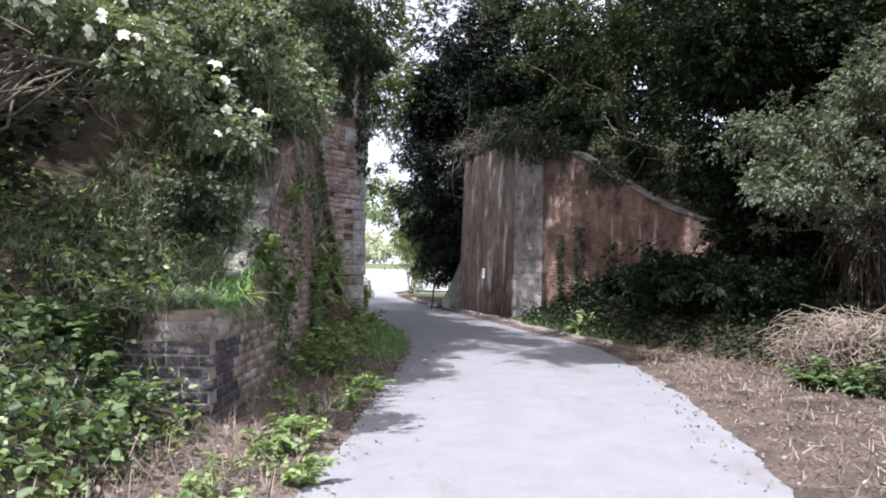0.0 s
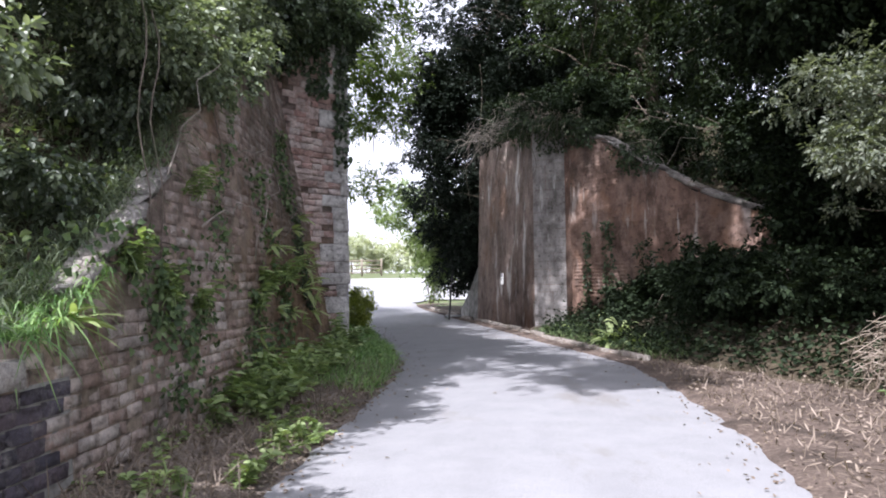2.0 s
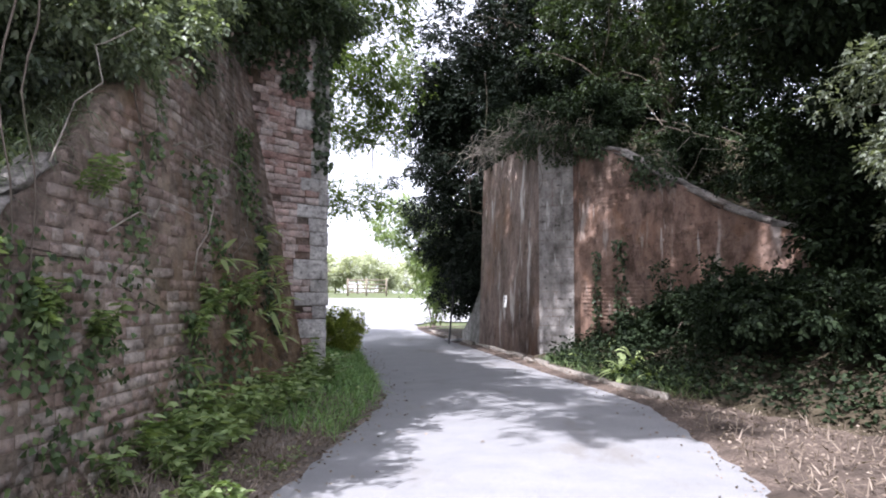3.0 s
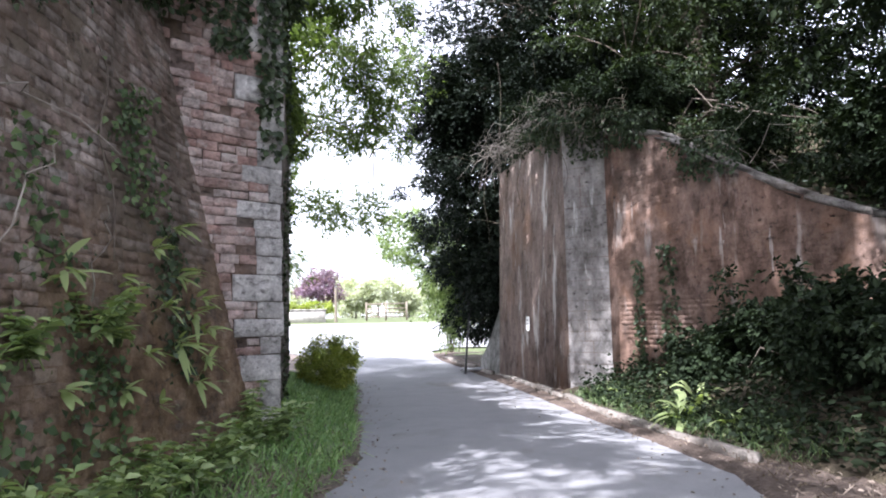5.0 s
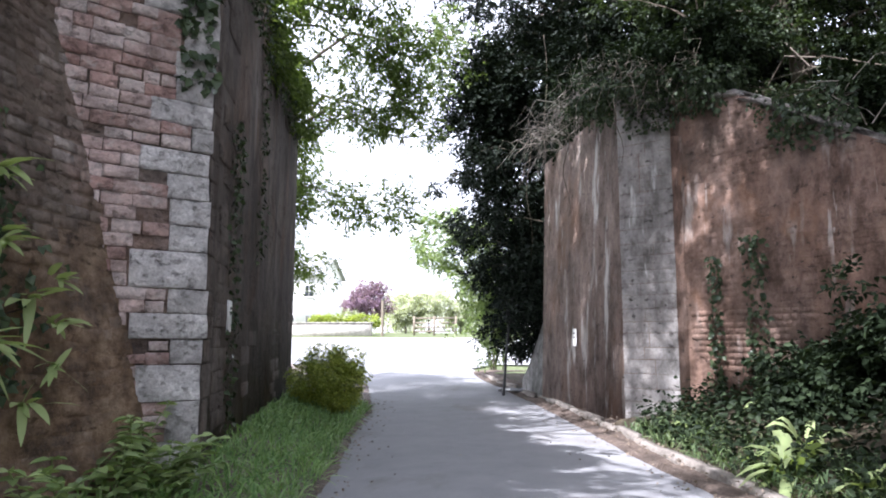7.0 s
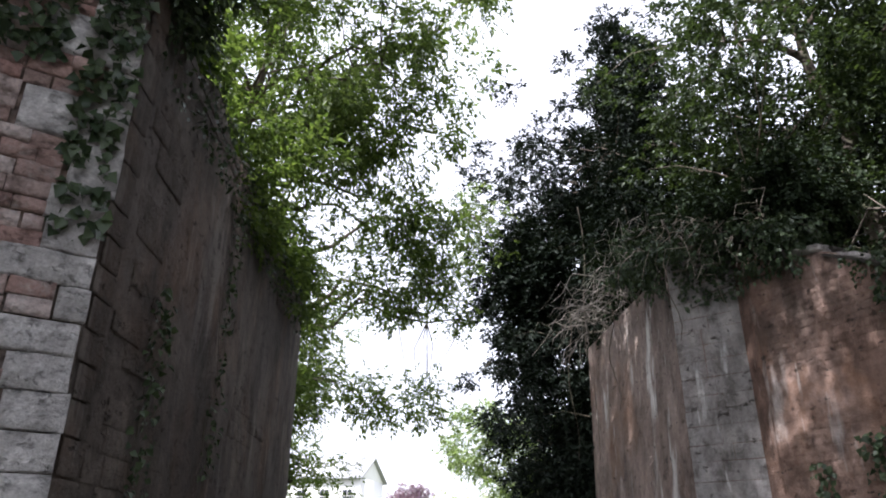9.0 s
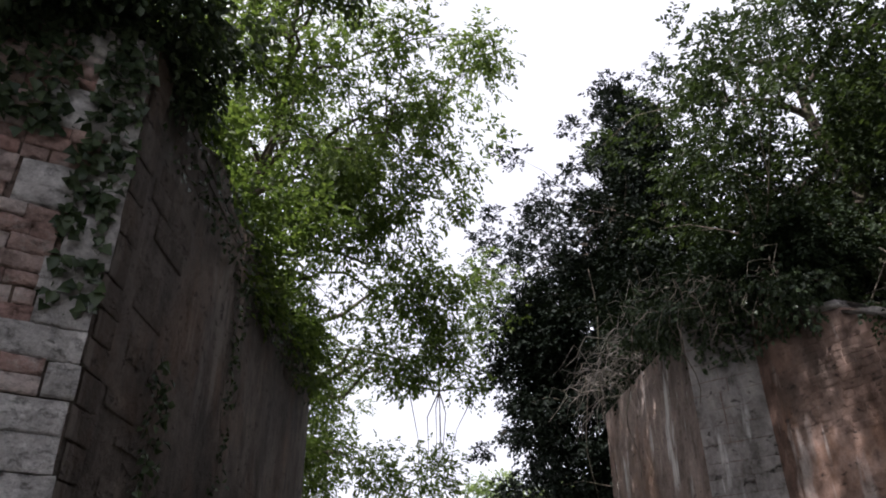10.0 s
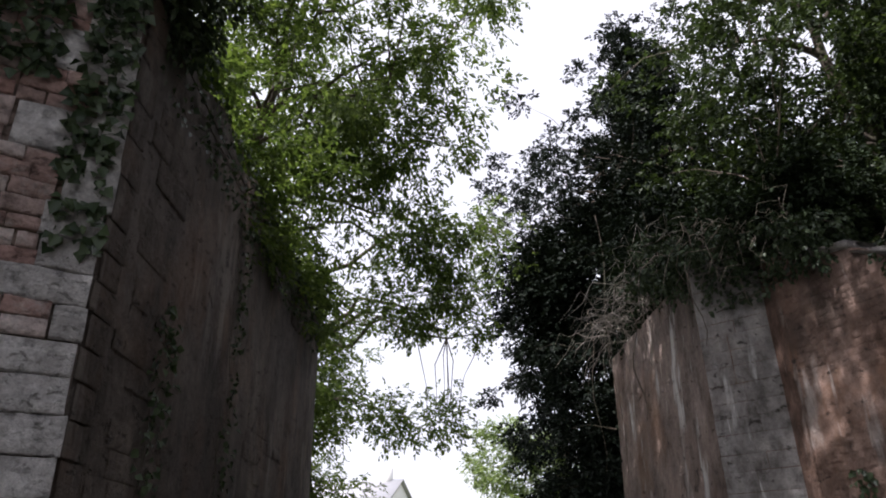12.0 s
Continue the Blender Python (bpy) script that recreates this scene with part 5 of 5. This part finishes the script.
grass("dry_stalks", "dry fallen stalks on the verge", st, 0.22, 0.006, LEAF_DEAD, 64, 3.0, 0.1)
st = scatter(lambda x, y: level(y) + 0.07, 2.4, 5.2, 1, 14, 4200, rng, lambda x, y: (x > road_right(y) + 0.02) & (x < bank_front(y) + 0.4))
grass("leaf_litter", "dry twigs and stalks on the verge", st, 0.12, 0.01, LEAF_DEAD, 65, 4.0, 0.05)
ground_cover("dead_leaves", "brown dead leaves on the verge", scatter(lambda x, y: level(y) + 0.07, 1.2, 5.4, -2, 22, 11000, rng, lambda x, y: (x > road_right(y) - 0.05) & (x < bank_front(y) + 0.4)), 0.036, 0.022, LEAF_DEAD, 66, 0.015)
ground_cover("dead_leaves", "brown dead leaves on the verge", scatter(verge_left, -1.7, -0.4, 2, 13, 3500, rng, lambda x, y: (x < road_left(y) + 0.05)), 0.045, 0.028, LEAF_DEAD, 67, 0.01)

spill = rng.exponential(0.16, 1500)
sy = rng.uniform(0, 23, 1500)
right_side = rng.uniform(0, 1, 1500) < 0.62
sx = np.where(right_side, road_right(sy) + 0.06 - spill, road_left(sy) - 0.06 + spill)
inside = np.clip((sx - road_left(sy)) / (road_right(sy) - road_left(sy)), 0, 1)
ground_cover("dead_leaves", "scattered dead leaves along the lane's edges", np.stack([sx, sy, level(sy) + 0.012 + 0.03 * np.sin(inside * math.pi)], -1), 0.036, 0.024, LEAF_DEAD, 68, 0.004, 2.0)

# ferns on and below the walls
for k, (y, z, n, ln) in enumerate([(11.9, 1.75, 9, 0.34), (12.1, 1.45, 7, 0.28), (11.75, 1.2, 8, 0.32), (12.25, 1.05, 7, 0.26), (11.0, 1.65, 4, 0.26), (11.35, 0.75, 4, 0.2),
                                  (10.6, 1.3, 7, 0.26), (11.5, 1.95, 6, 0.22), (12.35, 1.6, 4, 0.2), (9.4, 0.75, 5, 0.2), (12.0, 0.85, 6, 0.24), (11.2, 1.15, 6, 0.26), (11.6, 1.5, 7, 0.3), (10.9, 0.9, 6, 0.24), (12.3, 1.3, 6, 0.26), (10.3, 1.7, 5, 0.24), (11.9, 2.15, 6, 0.26), (6.2, 1.1, 9, 0.24), (10.2, 0.95, 5, 0.2)]):
    fern("hart's-tongue fern growing from the brick wall", (wall_x(y, z) + 0.06, y, z), (1.5, -0.5, -0.3), n + 3, ln * 0.95, 0.045, 300 + k, 0.26)
for k, (x, y, n, ln) in enumerate([(2.95, 14.9, 20, 0.72), (3.2, 15.4, 16, 0.7), (3.25, 14.2, 10, 0.5), (3.3, 17.0, 10, 0.45), (3.6, 17.2, 10, 0.45), (2.5, 17.3, 8, 0.4)]):
    fern("bright green fern on the bank behind the kerb", (x, y, float(bank_right(np.array(x), np.array(y)))), (-0.35, -0.35, 0.6), n, ln, 0.085, 330 + k, 0.6)

for k in range(6):
    x, y = -2.5 + 0.12 * k, 5.2 - 0.09 * (k % 3) - 0.05 * k
    herb("bramble", "arching bramble stalks in front of the wall's end", (x, y, float(bank_left(np.array(x), np.array(y))) - 0.02), 0.42 - 0.03 * k, 4, (0.08, 0.058), 600 + k, LEAF_BRAMBLE, "brambles", 0.18)

# climbers on the walls
def wall_spots(y0, y1, z0, z1, n, sway=0.12):
    z = rng.uniform(z0, z1, n)
    lane = np.array([noise.noise(Vector((y0, a * 1.6, 2))) for a in z])
    y = (y0 + y1) / 2 + lane * 0.7 * (y1 - y0) + rng.normal(0, 0.22 * (y1 - y0), n) * (0.5 + np.abs(np.sin(z * 3.1)))
    return np.stack([wall_x(y, z), y, z], -1), np.tile(np.array([0.97, -0.15, 0.1]), (n, 1))


for y0, y1, z0, z1, n in [(11.5, 12.2, 0.9, 2.2, 300), (8.5, 9.0, 1.2, 2.6, 170), (10.0, 11.0, 0.5, 1.5, 260), (11.0, 11.9, 2.2, 3.3, 300), (6.4, 7.8, 0.8, 1.7, 420), (9.0, 9.8, 0.3, 1.2, 200), (7.6, 8.6, 0.3, 1.2, 200), (9.6, 10.4, 1.6, 2.6, 160)]:
    p, q = wall_spots(y0, y1, z0, z1, n)
    ivy("ivy and small climbers on the brick wall", p, q, int(y0 * 100), 0.06, LEAF_IVY if y0 > 11.2 else LEAF_BRAMBLE)
for k, (y, z, n, leaf) in enumerate([(7.5, 1.15, 5, 0.08), (8.1, 1.05, 5, 0.08), (9.9, 1.15, 7, 0.09), (10.4, 1.3, 6, 0.085), (9.4, 1.0, 5, 0.08), (10.9, 1.25, 6, 0.08), (7.0, 1.35, 5, 0.075), (8.0, 2.0, 5, 0.06)]):
    herb("wall_plant", "broad-leaved green plant rooted in the brick wall", (wall_x(y, z) + 0.04, y, z), 0.26, n, (leaf, leaf * 0.72), 460 + k, LEAF_WEED, "wall plants", 0.16)
for y, z, dy, dz in [(8.2, 1.75, 0.9, 0.2), (9.6, 1.5, 0.35, 0.95), (7.6, 2.1, 0.5, 1.0), (9.2, 2.55, 1.3, -0.1), (10.6, 1.5, -0.2, 0.6)]:
    a = np.array([wall_x(y, z) + 0.03, y, z])
    vine("stem", "thin pale dry stem standing out from the wall", bend(a, a + np.array([0.22, dy, dz]), rng, 0.12, 8), 0.007, ROOT, "dry stems")
pt = np.array([0.634, 0.773])
for s0, s1, z0, z1, n in [(0.02, 0.3, 3.5, 5.1, 420), (0.4, 0.8, 4.1, 5.2, 420), (0.0, 0.25, 3.1, 3.4, 60), (0.8, 1.3, 4.4, 5.2, 300)]:
    s, z = rng.uniform(s0, s1, n), z1 - (z1 - z0) * rng.uniform(0, 1, n) ** 1.6
    p = np.stack([PIER1[0] - pt[0] * s, PIER1[1] - pt[1] * s, z], -1)
    ivy("dark ivy hanging down the pier", p, np.tile(np.array([0.77, -0.63, 0.05]), (n, 1)), int(s0 * 1000) + 7, 0.085)
lf = (LW2 - LW1) / np.linalg.norm(LW2 - LW1)
for s0, s1, z0, z1, n in [(0.9, 1.25, 0.4, 3.2, 240), (0.2, 6.8, 4.5, 5.3, 900), (2.5, 2.8, 2.0, 4.6, 160)]:
    s, z = rng.uniform(s0, s1, n), z1 - (z1 - z0) * rng.uniform(0, 1, n) ** 1.3
    p = np.stack([LW1[0] + lf[0] * s, LW1[1] + lf[1] * s, z], -1)
    ivy("thin ivy creeping over the dark abutment", p, np.tile(np.array([0.95, 0.31, 0.05]), (n, 1)), int(s0 * 100) + 9, 0.06)
for x0, x1, z0, z1, n in [(2.95, 3.08, 0.5, 2.3, 220), (3.3, 3.5, 0.6, 2.5, 280), (3.6, 4.3, 3.4, 4.1, 260), (2.0, 2.9, 4.2, 4.9, 320)]:
    x = rng.uniform(x0, x1, n)
    z = rng.uniform(z0, z1, n)
    p = np.stack([x, wing_line(x) - 0.02, z], -1)
    ivy("strip of ivy climbing the brick wing wall", p, np.tile(np.array([-0.73, -0.68, 0.05]), (n, 1)), int(x0 * 100) + 11, 0.07)

# roots and dead stems over the right abutment
roots = thing("root_tangle", "tangle of bleached roots and dead stems over the abutment top", "roots", at=(1.6, 20.6, 5.0))
for k in range(150):
    s = rng.uniform(0, 1) ** 0.8
    base = np.array([*(RA1 + (RA0 - RA1) * s), 5.0]) + np.array([rng.uniform(0.0, 0.5), rng.uniform(-0.2, 0.4), rng.uniform(-0.05, 0.5)])
    tip = base + np.array([rng.uniform(-1.1, 0.2), rng.uniform(-0.9, 0.4), rng.uniform(-0.9, 0.35)])
    g = Geo()
    tube(g, bend(base, tip, rng, 0.3, 8) - np.array([1.6, 20.6, 5.0]), np.linspace(0.012, 0.003, 8) * rng.uniform(0.4, 1.2), 4)
    part("root", g, ROOT, roots)
for k in range(18):
    x = rng.uniform(2.2, 4.6)
    base = np.array([x, wing_line(x) + 0.2, wing_top(x) + rng.uniform(0, 0.3)])
    tip = base + np.array([rng.uniform(-0.9, 0.9), rng.uniform(-0.8, 0.1), rng.uniform(-0.4, 0.7)])
    g = Geo()
    tube(g, bend(base, tip, rng, 0.25, 7) - np.array([1.6, 20.6, 5.0]), np.linspace(0.008, 0.003, 7), 4)
    part("root", g, ROOT, roots)
for k in range(46):
    s = rng.uniform(0, 1)
    base = np.array([1.75 + 1.2 * s, 19.2 - 0.85 * s, 4.95]) + rng.normal(0, 0.12, 3)
    tip = base + np.array([rng.uniform(-0.6, 0.5), rng.uniform(-0.5, -0.05), rng.uniform(-0.75, 0.3)])
    g = Geo()
    tube(g, bend(base, tip, rng, 0.3, 8) - np.array([1.6, 20.6, 5.0]), np.linspace(0.008, 0.003, 8), 4)
    part("root", g, DRY_STICK, roots)
for x, y, z0, z1 in [(0.75, 22.9, 7.6, 2.9), (1.2, 21.2, 5.1, 3.4), (2.0, 18.7, 5.2, 3.7), (0.35, 23.6, 6.0, 3.0)]:
    vine("vine", "thin dead vine hanging down the wall", np.array([[x - 0.12 + 0.06 * math.sin(k), y - 0.1, z0 + (z1 - z0) * k / 9] for k in range(10)]), 0.01)
for y, z0, z1 in [(10.9, 3.4, 1.8), (8.6, 3.6, 2.0), (12.5, 5.2, 4.0), (7.2, 3.4, 1.2), (7.4, 3.3, 1.4)]:
    vine("vine", "thin pale stem hanging down the wall", np.array([[wall_x(y, z0 + (z1 - z0) * k / 9) + 0.05 + 0.03 * math.sin(k * 1.3), y + 0.05 * math.sin(k), z0 + (z1 - z0) * k / 9] for k in range(10)]), 0.008)
wc = Masonry("coping_stone", wing, STONE)
x = 2.85
while x < 7.6:
    x2 = x + rng.uniform(0.42, 0.6)
    a, b = np.array([x, wing_line(x) + 0.12, wing_top(x) + 0.05]), np.array([x2, wing_line(x2) + 0.12, wing_top(x2) + 0.05])
    d = (b - a) / np.linalg.norm(b - a)
    n = np.array([d[1], -d[0], 0])
    n = n / np.linalg.norm(n)
    wc.lay((a + b) / 2 - n * 0.28, d, n, np.cross(n, d) * -1, np.linalg.norm(b - a) - 0.012, 0.45, 0.12)
    x = x2

# heap of cut brush and the brown dead growth behind it
heap = thing("brush_heap", "heap of dry cut brush beside the lane", "brush heap", at=(5.2, 9.2, 0.1))
sticks = Geo()
hp, hd = [], []
for k in range(900):
    a = rng.uniform(0.34, 1)
    c = np.array([3.9 + 2.6 * a + rng.normal(0, 0.2), 10.3 - 2.4 * a + rng.normal(0, 0.35), 0.1]) - np.array([5.2, 9.2, 0.1])
    hmax = 0.15 + 0.55 * math.sin(min(1, a * 1.1 + 0.1) * math.pi * 0.75)
    c[2] = rng.uniform(0, hmax)
    d = rng.normal(0, 1, 3) * np.array([1, 1, 0.35])
    d = d / np.linalg.norm(d) * rng.uniform(0.15, 0.45)
    tube(sticks, bend(c - d, c + d, rng, 0.15, 4), np.linspace(0.006, 0.003, 4), 3)
    hp.append(c), hd.append(d)
tagged(part("dead_brush", sticks, DRY_STICK, heap), kind="stuff")
hp, hd = np.repeat(np.array(hp), 5, axis=0), np.repeat(np.array(hd), 5, axis=0)
v, f = blade_arrays(hp + rng.normal(0, 0.1, hp.shape), hd + rng.normal(0, 0.25, hp.shape), 0.22, 0.01, rng, 0.3)
part("dry_grass", np_mesh("dry_grass", v, f), LEAF_DEAD, heap)
dead = scatter(lambda x, y: 1.3 + 0 * x, 6.3, 8.4, 10.6, 11.8, 2600, rng)
dead[:, 2] = rng.uniform(0.9, 2.3, len(dead))
v, f = blade_arrays(dead, np.tile(np.array([-0.3, -0.5, -0.6]), (len(dead), 1)) + rng.normal(0, 0.3, dead.shape), 0.5, 0.03, rng, 0.5)
tagged(part("dead_bracken", np_mesh("dead_bracken", v, f), LEAF_BROWN), "brown dead bracken hanging on the bank", "bracken", kind="stuff")
for k in range(14):
    a = rng.uniform(0, 1)
    x, y = 4.3 + 2.2 * a, 8.6 - 2.6 * a
    herb("weed", "green weed in front of the brush heap", (x, y, 0.06), rng.uniform(0.15, 0.35), 4, (0.1, 0.06), 400 + k)

# ---- built things ----


def box(g, lo, hi):
    lo, hi = np.array(lo, float), np.array(hi, float)
    v = np.array([[(lo, hi)[i][0], (lo, hi)[j][1], (lo, hi)[k][2]] for i in (0, 1) for j in (0, 1) for k in (0, 1)])
    g.add(v, [(0, 1, 3, 2), (4, 6, 7, 5), (0, 4, 5, 1), (2, 3, 7, 6), (0, 2, 6, 4), (1, 5, 7, 3)])
    return g


# kerb
kerb = tagged(new("kerb"), "row of worn concrete kerb stones", "kerb", kind="structure")
km = np_mesh("kerb_stone", PIECE_V, PIECE_F)
km.materials.append(KERB)
y = 12.9
while y < 28.5:
    y2 = y + 0.9
    a, b = np.array([road_right(y) + 0.12, y]), np.array([road_right(y2) + 0.12, y2])
    if y < 23.6:
        a[0], b[0] = min(a[0] + 0.12, bank_front(y) - 0.02), min(b[0] + 0.12, bank_front(y2) - 0.02)
    d = (b - a) / np.linalg.norm(b - a)
    p = (a + b) / 2
    ob = new("kerb_stone", km)
    ob.parent = kerb
    z0 = float(level((y + y2) / 2)) - 0.05
    w, ln, h = 0.12, float(np.linalg.norm(b - a)) - 0.012, 0.15 + 0.02 * math.sin(y * 3)
    ob.matrix_local = Matrix(((d[0] * ln, 0, d[1] * w, p[0]), (d[1] * ln, 0, -d[0] * w, p[1]), (0, h, 0.0, z0), (0, 0, 0, 1)))
    y = y2

# small plates on the walls
rn = np.array([-0.946, -0.326])


def plate(label, at, along_dir, normal, w, h, bars):
    root = thing("wall_plate", label, "sign", at=tuple(at))
    t = np.array([*along_dir, 0.0])
    n = np.array([*normal, 0.0])
    me = np_mesh("plate", PIECE_V, PIECE_F)
    ob = part("plate", me, PAINT_WHITE, root)
    ob.matrix_local = Matrix(((t[0] * w, n[0] * 0.02, 0, 0), (t[1] * w, n[1] * 0.02, 0, 0), (0, 0, h, 0), (0, 0, 0, 1)))
    for k in range(bars):
        c = n * 0.022 + np.array([0, 0, h * (0.25 - 0.25 * k)])
        b = part("marking", np_mesh("marking", PIECE_V, PIECE_F), METAL_DARK, root)
        b.matrix_local = Matrix(((t[0] * w * 0.5, n[0] * 0.004, 0, c[0]), (t[1] * w * 0.5, n[1] * 0.004, 0, c[1]), (0, 0, h * 0.08, c[2]), (0, 0, 0, 1)))


dd = (RA1 - RA0) / np.linalg.norm(RA1 - RA0)
sp = RA0 + dd * (23.3 - 21.2) / abs(dd[1]) * 1.0
plate("small white plate with dark marks on the abutment", (sp[0] + 0.0, sp[1], 1.27), dd, rn, 0.16, 0.3, 2)
lp = LW1 + lf * 1.05
plate("small pale weathered plate on the dark abutment", (lp[0] + 0.01, lp[1], 1.42), lf, (0.95, 0.312), 0.14, 0.28, 1)

# leaning sign pole with a round sign seen from behind, and a drain grating
post = thing("sign_pole", "leaning dark metal pole with a dark round sign", "sign", at=(-0.45, 24.25, 0.03))
g = Geo()
tube(g, [(-0.01, 0, -0.1), (0.07, 0, 0.9), (0.16, 0, 1.8)], [0.03, 0.03, 0.03], 10)
part("pole", g, METAL_DARK, post)
bm = bmesh.new()
bmesh.ops.create_cone(bm, cap_ends=True, segments=28, radius1=0.16, radius2=0.16, depth=0.02, matrix=pose(0.16, -0.05, 1.72, 82, 0, 70))
part("sign_disc", bm, METAL_DARK, post)
grate = thing("drain_grating", "iron drain grating beside the wall end", "grating", at=(-0.35, 25.0, 0.08))
for k in range(6):
    part("bar", box(Geo(), (-0.25, -0.3 + k * 0.11, 0), (0.25, -0.26 + k * 0.11, 0.04)), METAL_GREY, grate)
for x in (-0.27, 0.25):
    part("frame_bar", box(Geo(), (x, -0.33, 0), (x + 0.03, 0.32, 0.045)), METAL_GREY, grate)

# ---- beyond the bridge ----
Z58 = float(level(58))
marker = thing("street_post", "dark timber post at the junction", "post", at=(-12.9, 57.0, Z58 - 0.05))
g = Geo()
tube(g, [(0, 0, -0.1), (0, 0, 1.3), (0, 0, 2.55)], [0.11, 0.1, 0.1], 10)
part("pole", g, TIMBER, marker)
bm = bmesh.new()
bmesh.ops.create_cone(bm, cap_ends=True, segments=12, radius1=0.13, radius2=0.04, depth=0.12, matrix=pose(0, 0, 2.6))
part("cap", bm, METAL_DARK, marker)

gw = tagged(new("garden_wall"), "low pale stone garden wall along the junction", "wall", kind="structure")
part("wall_body", box(Geo(), (-20.5, 57.4, Z58 - 0.3), (-13.9, 57.8, Z58 + 0.85)), GARDEN_WALL, gw)
cm = box(Geo(), (-0.3, -0.27, 0), (0.3, 0.27, 0.07)).mesh("coping_stone")
cm.materials.append(GARDEN_WALL)
for k in range(11):
    ob = new("coping_stone", cm)
    ob.parent = gw
    ob.location = (-20.2 + k * 0.61, 57.6, Z58 + 0.854)
shrub("hedge", "clipped green garden hedge above the wall", "hedge", (-16.5, 58.4, Z58), [((-17.6, 58.5, Z58 + 1.05), (1.6, 0.5, 0.55), 90), ((-14.9, 58.5, Z58 + 1.0), (1.5, 0.5, 0.5), 90)], LEAF_HEDGE, 71, 72, 0.16, (0.1, 0.06), 8, lumpy=0.12)
tree("purple_tree", "small rounded tree with purple leaves in the garden", "tree", (-16.75, 65.5, 1.8), (-16.75, 65.5, 4.75), (1.75, 1.6, 1.25), LEAF_PURPLE, 72, 150, 72, 0.28, (0.16, 0.1), 0.1, 8)
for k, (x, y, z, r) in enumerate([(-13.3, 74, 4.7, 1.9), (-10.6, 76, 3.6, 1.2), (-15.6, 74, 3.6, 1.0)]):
    tree("garden_tree", "rounded green garden tree, sun glare put into its pale colour", "tree", (x, y, 1.9), (x, y, z), (r, r, r * 0.6), LEAF_GLARE, 73 + k, 130, 63, 0.34, (0.18, 0.11), 0.1, 8, group="garden trees")
shrub("bush", "sunlit hedge bush at the lane's far corner", "bush", (-1.6, 31.5, 0.3), [((-1.6, 28.0, 3.0), (0.6, 0.9, 1.5), 90), ((-0.9, 29.0, 3.4), (0.7, 1.2, 2.0), 100), ((-2.6, 28.0, 4.1), (0.9, 0.8, 0.9), 60), ((-0.9, 27.0, 1.7), (0.5, 0.6, 0.9), 60)], LEAF_WEED, 78, 81, 0.26, (0.09, 0.055), 10)

# open field gate and fence
gate = thing("field_gate", "weathered timber field gate by the junction", "gate", at=(-9.4, 58.5, float(level(58.5))))
for z in (0.2, 0.5, 0.8, 1.15):
    part("rail", box(Geo(), (-1.5, -0.03, z), (1.5, 0.03, z + 0.1)), TIMBER, gate)
for x in (-1.6, -0.1, 1.5):
    part("upright", box(Geo(), (x, -0.06, -0.2), (x + 0.13, 0.06, 1.35)), TIMBER, gate)

# house
HX, HY, HZ = -32.0, 82.0, 1.9
house = thing("house", "white rendered two-storey house with a slate roof whitened for sun glare", "house", at=(HX, HY, HZ))
part("wall", box(Geo(), (-6.5, 0, -0.3), (4.5, 7, 6.6)), RENDER_WHITE, house)
for x in (-6.5, 4.46):
    g = Geo()
    g.add([(x, 0, 6.6), (x, 7, 6.6), (x, 3.5, 8.75), (x + 0.04, 0, 6.6), (x + 0.04, 7, 6.6), (x + 0.04, 3.5, 8.75)], [(0, 1, 2), (3, 5, 4)])
    part("gable", g, RENDER_WHITE, house)
g = Geo()
g.add([(-6.9, -0.4, 6.6), (4.9, -0.4, 6.6), (4.9, 7.4, 6.6), (-6.9, 7.4, 6.6), (-6.9, 3.5, 9.0), (4.9, 3.5, 9.0), (-6.9, -0.4, 6.45), (4.9, -0.4, 6.45), (4.9, 7.4, 6.45), (-6.9, 7.4, 6.45), (-6.9, 3.5, 8.85), (4.9, 3.5, 8.85)],
      [(0, 1, 5, 4), (2, 3, 4, 5), (6, 10, 11, 7), (8, 11, 10, 9), (0, 6, 7, 1), (2, 8, 9, 3), (0, 4, 10, 6), (4, 3, 9, 10), (1, 7, 11, 5), (5, 11, 8, 2)])
g2 = part("roof", g, SLATE, house)
part("chimney", box(Geo(), (2.6, 3.0, 8.0), (3.5, 4.0, 10.2)), RENDER_WHITE, g2)
for x, z in [(-5.2, 4.1), (-2.6, 4.1), (0.0, 4.1), (2.6, 4.1), (-5.2, 0.8), (-2.0, 0.8), (0.4, 0.8)]:
    w = part("window", box(Geo(), (x, -0.05, z), (x + 1.15, 0.0, z + 1.45)), PAINT_WHITE, house)
    for i in (0, 1):
        for j in (0, 1):
            part("pane", box(Geo(), (x + 0.08 + i * 0.52, -0.07, z + 0.1 + j * 0.66), (x + 0.54 + i * 0.52, -0.052, z + 0.68 + j * 0.66)), GLASS, w)
    part("sill", box(Geo(), (x - 0.08, -0.14, z - 0.08), (x + 1.23, -0.002, z - 0.002)), PAINT_WHITE, w)
part("door", box(Geo(), (2.9, -0.06, 0), (3.8, -0.002, 2.05)), METAL_DARK, house)

# far woods on the horizon
rng = np.random.default_rng(90)
for k in range(26):
    x, y = -110 + k * 8.0 + rng.uniform(-3, 3), 150 + rng.uniform(-15, 15)
    tree("far_tree", "green skyline tree with haze put into its colour", "tree", (x, y, 2.6), (x, y, 2.6 + rng.uniform(3, 5)), (5.2, 4, rng.uniform(2.5, 4.0)), LEAF_GLARE, 500 + k, 70, 36, 1.2, (0.6, 0.4), 0.25, 5, group="far trees")
